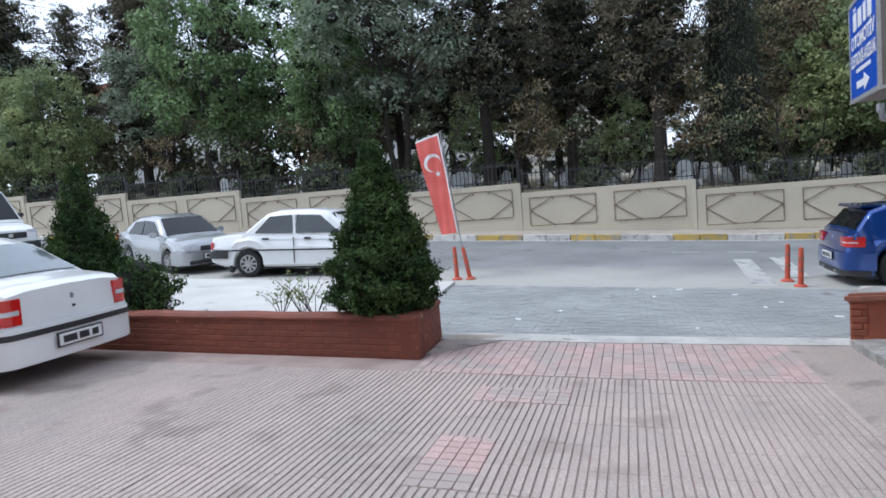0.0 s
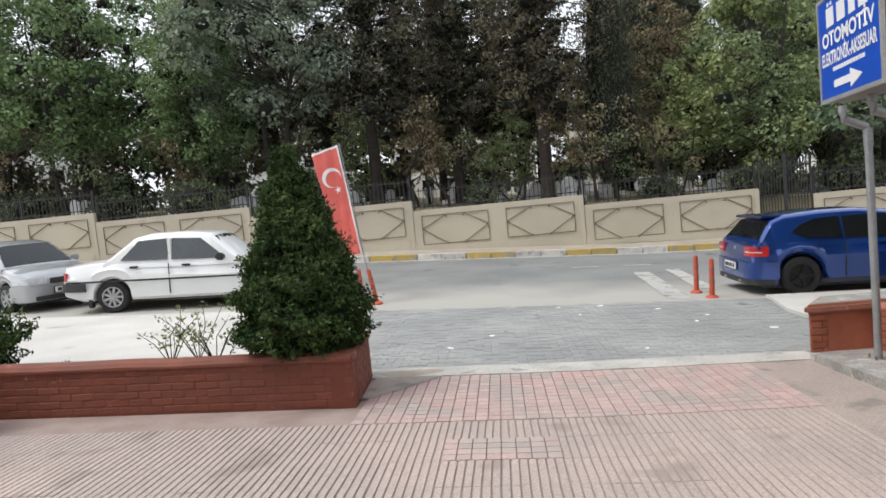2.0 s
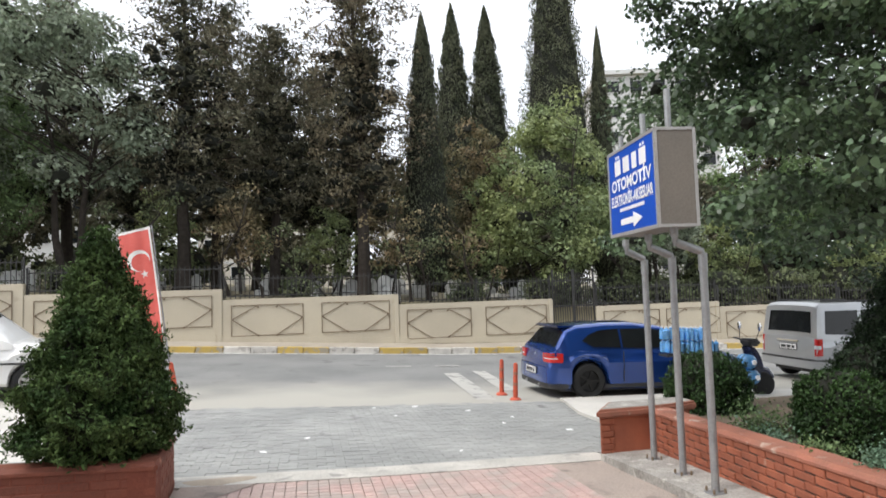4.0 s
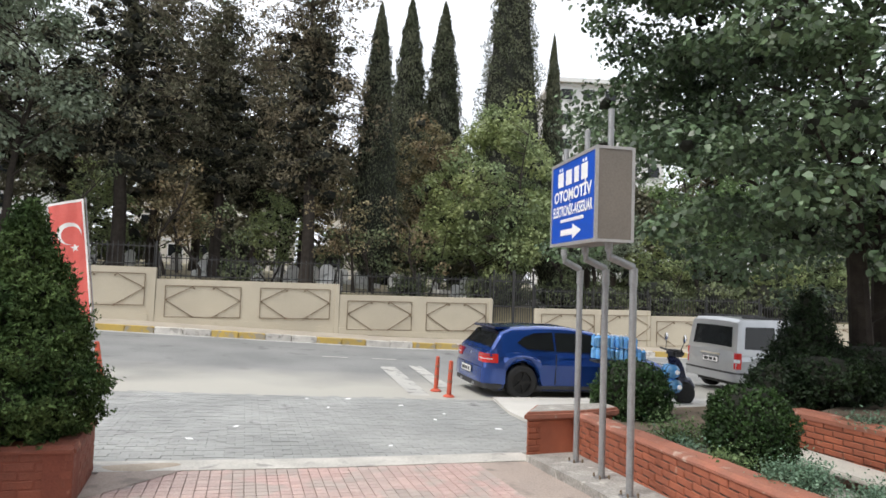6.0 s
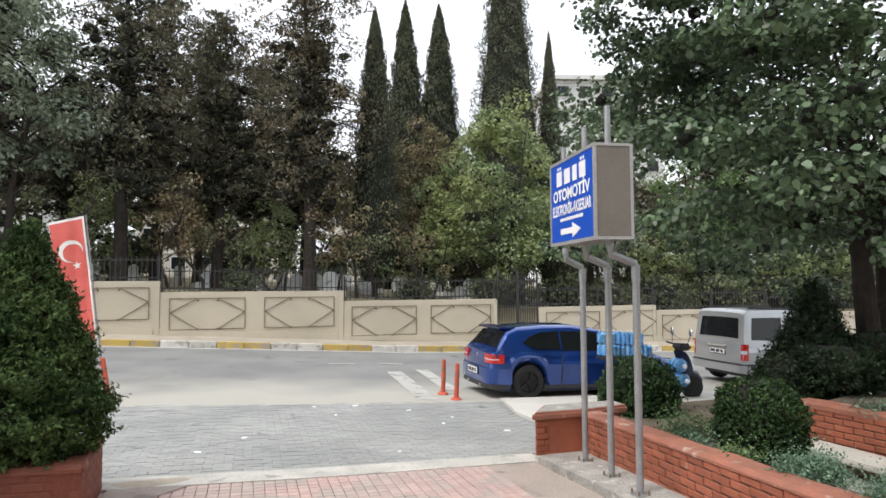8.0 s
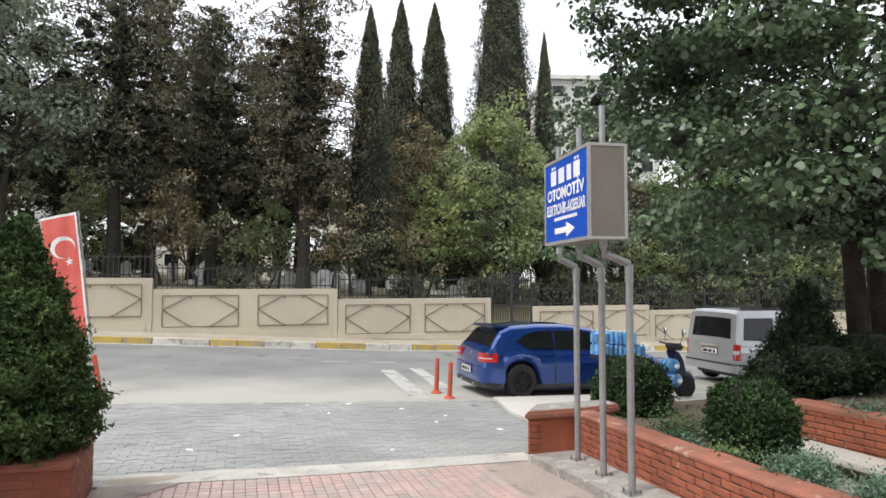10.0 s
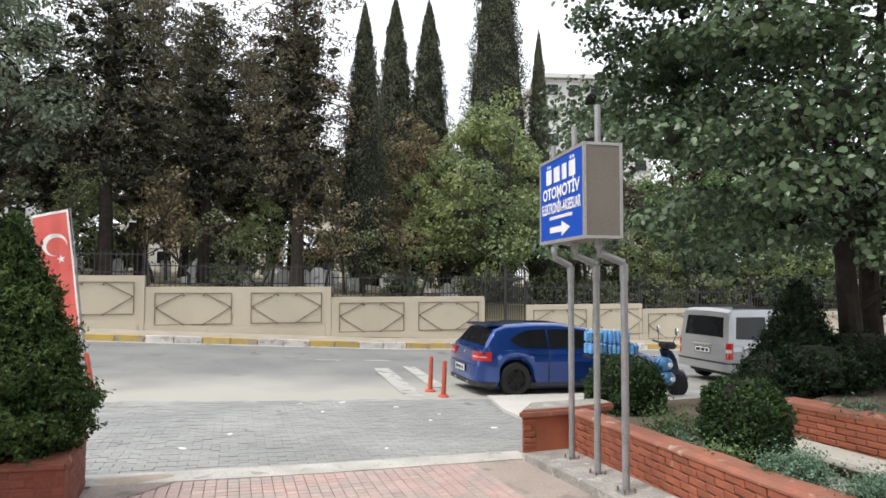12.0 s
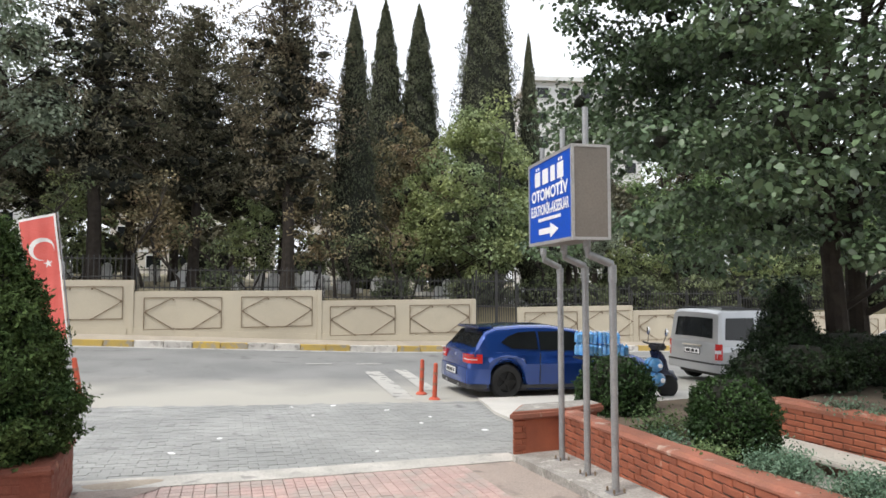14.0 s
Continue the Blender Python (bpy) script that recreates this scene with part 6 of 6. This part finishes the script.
# ---- scraps of paper on the drive ----
for k, (x, y, s) in enumerate(((2.6, 8.85, 0.07), (0.85, 7.95, 0.035), (0.45, 10.6, 0.04), (0.2, 11.45, 0.05), (1.7, 10.9, 0.05), (0.9, 11.5, 0.06), (-0.9, 9.1, 0.05), (1.9, 9.6, 0.04), (-1.4, 8.4, 0.05), (2.2, 10.1, 0.04))):
    bm = bmesh.new()
    prism(bm, [(s * math.cos(a) * (0.7 + 0.5 * ((j * 7 + k) % 3) / 2), s * 0.6 * math.sin(a)) for j, a in enumerate(span(0, 5.3, 5))], "z", 0, 0.006)
    ob = thing("paper_scrap", bm, M_LETTER, "small crumpled scrap of white paper", "litter", "litter")
    ob.matrix_world = pose(x, y, G(x, y) + 0.004, 0, 2, 40 * k)

bm = bmesh.new()
cen = bm.verts.new((-1.85, 7.2, G(-1.85, 7.2) + 0.035))
ring = [bm.verts.new((-1.85 + (0.42 + 0.1 * math.sin(3 * a)) * math.cos(a), 7.2 + (0.24 + 0.05 * math.cos(2 * a)) * math.sin(a), G(-1.85, 7.2) - 0.012)) for a in span(0, 6.1, 18)]
for k in range(len(ring)):
    bm.faces.new((cen, ring[k], ring[(k + 1) % len(ring)]))
thing("sand_patch", bm, M_SAND, "drift of sand and grit at the planter's corner", "sand", kind="stuff", smooth=70)

# ---- building over and behind the viewer ----
bm = boxed(-18, 9, -5.3, -5.0, -0.5, 9)
thing("wall_building", bm, M_FACADE, "plain cream house wall behind the forecourt", "wall", kind="structure")
bm = boxed(0.9, 9, 2.5, 2.83, 3.32, 3.6, bevel=0.01)
thing("awning", bm, M_MORTAR, "dark edge of an awning over the forecourt", "awning", kind="structure")

# ---- paving pieces ----
def rib_tile():
    bm = bmesh.new()
    for k in range(7):
        x = -0.2 + k * 0.05714
        a = [bm.verts.new(p) for p in ((x + 0.004, -0.1995, 0), (x + 0.053, -0.1995, 0), (x + 0.053, 0.1995, 0), (x + 0.004, 0.1995, 0))]
        t = [bm.verts.new(p) for p in ((x + 0.0085, -0.1975, 0.006), (x + 0.0485, -0.1975, 0.006), (x + 0.0485, 0.1975, 0.006), (x + 0.0085, 0.1975, 0.006))]
        bm.faces.new(t)
        for i in range(4):
            bm.faces.new((a[i], a[(i + 1) % 4], t[(i + 1) % 4], t[i]))
    return bm


def square_tile(s, grid):
    bm = bmesh.new()
    c = s / grid
    for i in range(grid):
        for j in range(grid):
            x, y = -s / 2 + i * c, -s / 2 + j * c
            g, q = 0.002, 0.0045
            a = [bm.verts.new((x + u, y + v, 0)) for u, v in ((g, g), (c - g, g), (c - g, c - g), (g, c - g))]
            t = [bm.verts.new((x + u, y + v, 0.012)) for u, v in ((q, q), (c - q, q), (c - q, c - q), (q, c - q))]
            bm.faces.new(t)
            for k in range(4):
                bm.faces.new((a[k], a[(k + 1) % 4], t[(k + 1) % 4], t[k]))
    return bm


def lay(x, y, dz):
    """The pose of a piece that lies on the sloping ground."""
    ex, ey = G(x + 0.1, y) - G(x - 0.1, y), G(x, y + 0.1) - G(x, y - 0.1)
    return pose(x, y, G(x, y) + dz, math.degrees(math.atan(ey / 0.2)), -math.degrees(math.atan(ex / 0.2)), 0)


forecourt = bpy.data.objects["forecourt"]
drive = bpy.data.objects["driveway"]


def joined(name, pieces, proto_bm, material, parent, label):
    """One mesh of many pieces, for the ones too far or small to pick apart."""
    base = np.array([tuple(v.co) + (1,) for v in proto_bm.verts])
    proto_bm.verts.index_update()
    faces = [[v.index for v in f.verts] for f in proto_bm.faces]
    vs, fs = [], []
    for m in pieces:
        o = len(vs)
        vs += [tuple(p) for p in (base @ np.array(m).T)[:, :3]]
        fs += [[o + i for i in f] for f in faces]
    ob = new(name, arrays(name, vs, fs, material))
    ob.parent = parent
    tagged(ob, label, kind="stuff")


RIB, SQ = finish("ribbed_tile", rib_tile(), M_RIB), finish("red_tile", square_tile(0.2, 2), M_REDTILE)
rest, restsq = [], []
for i in range(-30, 7):
    for j in range(-6, 15):
        x, y = 0.2 + 0.4 * i, -0.34 + 0.4 * j + 0.2
        if y > 5.7 and (-2.0 < x < 2.0 or x < -2):
            if x > -2.0 or y > 5.9:
                continue
        if x > 2.5 or (y > 1.5 and x > 1.5):
            continue
        m = lay(x, y, -0.012 + random.uniform(-0.0015, 0.0015)) @ pose(0, 0, 0, random.uniform(-0.25, 0.25), random.uniform(-0.2, 0.2), random.uniform(-0.7, 0.7))
        red = (-1.3 < x < -0.75 and 3.2 < y < 4.1) or (-1.05 < x < -0.6 and 4.9 < y < 5.35)
        if red:
            for u in (-0.1, 0.1):
                for v in (-0.1, 0.1):
                    ob = new("red_tile", SQ)
                    ob.matrix_world = lay(x + u, y + v, -0.014)
                    ob.parent = forecourt
        elif -4.9 < x < 2.7 and 1.9 < y < 5.9:
            ob = new("ribbed_tile", RIB)
            ob.matrix_world = m
            ob.parent = forecourt
        else:
            rest.append(m)
joined("ribbed_tiles", rest, rib_tile(), M_RIB, forecourt, "rows of ribbed pinkish tiles")
for i in range(-10, 11):
    for j in range(8):
        x, y = 0.0 + 0.2 * i + 0.1, 5.76 + 0.2 * j
        if y > 7.25 or x > 1.7:
            continue
        ob = new("red_tile", SQ)
        ob.matrix_world = lay(x, y, -0.013 + random.uniform(-0.0015, 0.0015))
        ob.parent = forecourt
sheet("concrete_corner", lambda y: (1.585, 2.66), [1.3, 2.4, 3.4, 4.4, 5.6, 5.67, 6.5, 7.1], -0.006, M_PLAIN, "worn brownish concrete at the corner of the forecourt", "pavement", f=lambda x, y: G(x, y) + max(0, x - 1.6) * max(0, min(2.6, 6.6 - y)) * 0.062)
pb = bmesh.new()
a = [pb.verts.new(p) for p in ((-0.0985, -0.0485, -0.010), (0.0985, -0.0485, -0.010), (0.0985, 0.0485, -0.010), (-0.0985, 0.0485, -0.010))]
t = [pb.verts.new(p) for p in ((-0.0962, -0.0462, 0), (0.0962, -0.0462, 0), (0.0962, 0.0462, 0), (-0.0962, 0.0462, 0))]
pb.faces.new(t)
for k in range(4):
    pb.faces.new((a[k], a[(k + 1) % 4], t[(k + 1) % 4], t[k]))
PAVM = finish("paver", pb.copy(), M_PAVER)
far, count = [], 0
for j in range(44):
    y = 7.5 + 0.1 * j
    for i in range(-18, 22):
        x = 0.2 * i + (0.1 if j % 2 else 0)
        if x < -3.2 - max(0, y - 10) * 0.1 or x > 3.2 + max(0, y - 10) * 0.3:
            continue
        m = lay(x, y, 0.002 + random.uniform(-0.003, 0.003))
        if j < 9 and count < 290:
            ob = new("paver", PAVM)
            ob.matrix_world = m
            ob.parent = drive
            count += 1
        else:
            far.append(m)
joined("pavers", far, pb, M_PAVER, drive, "weathered grey paving blocks")
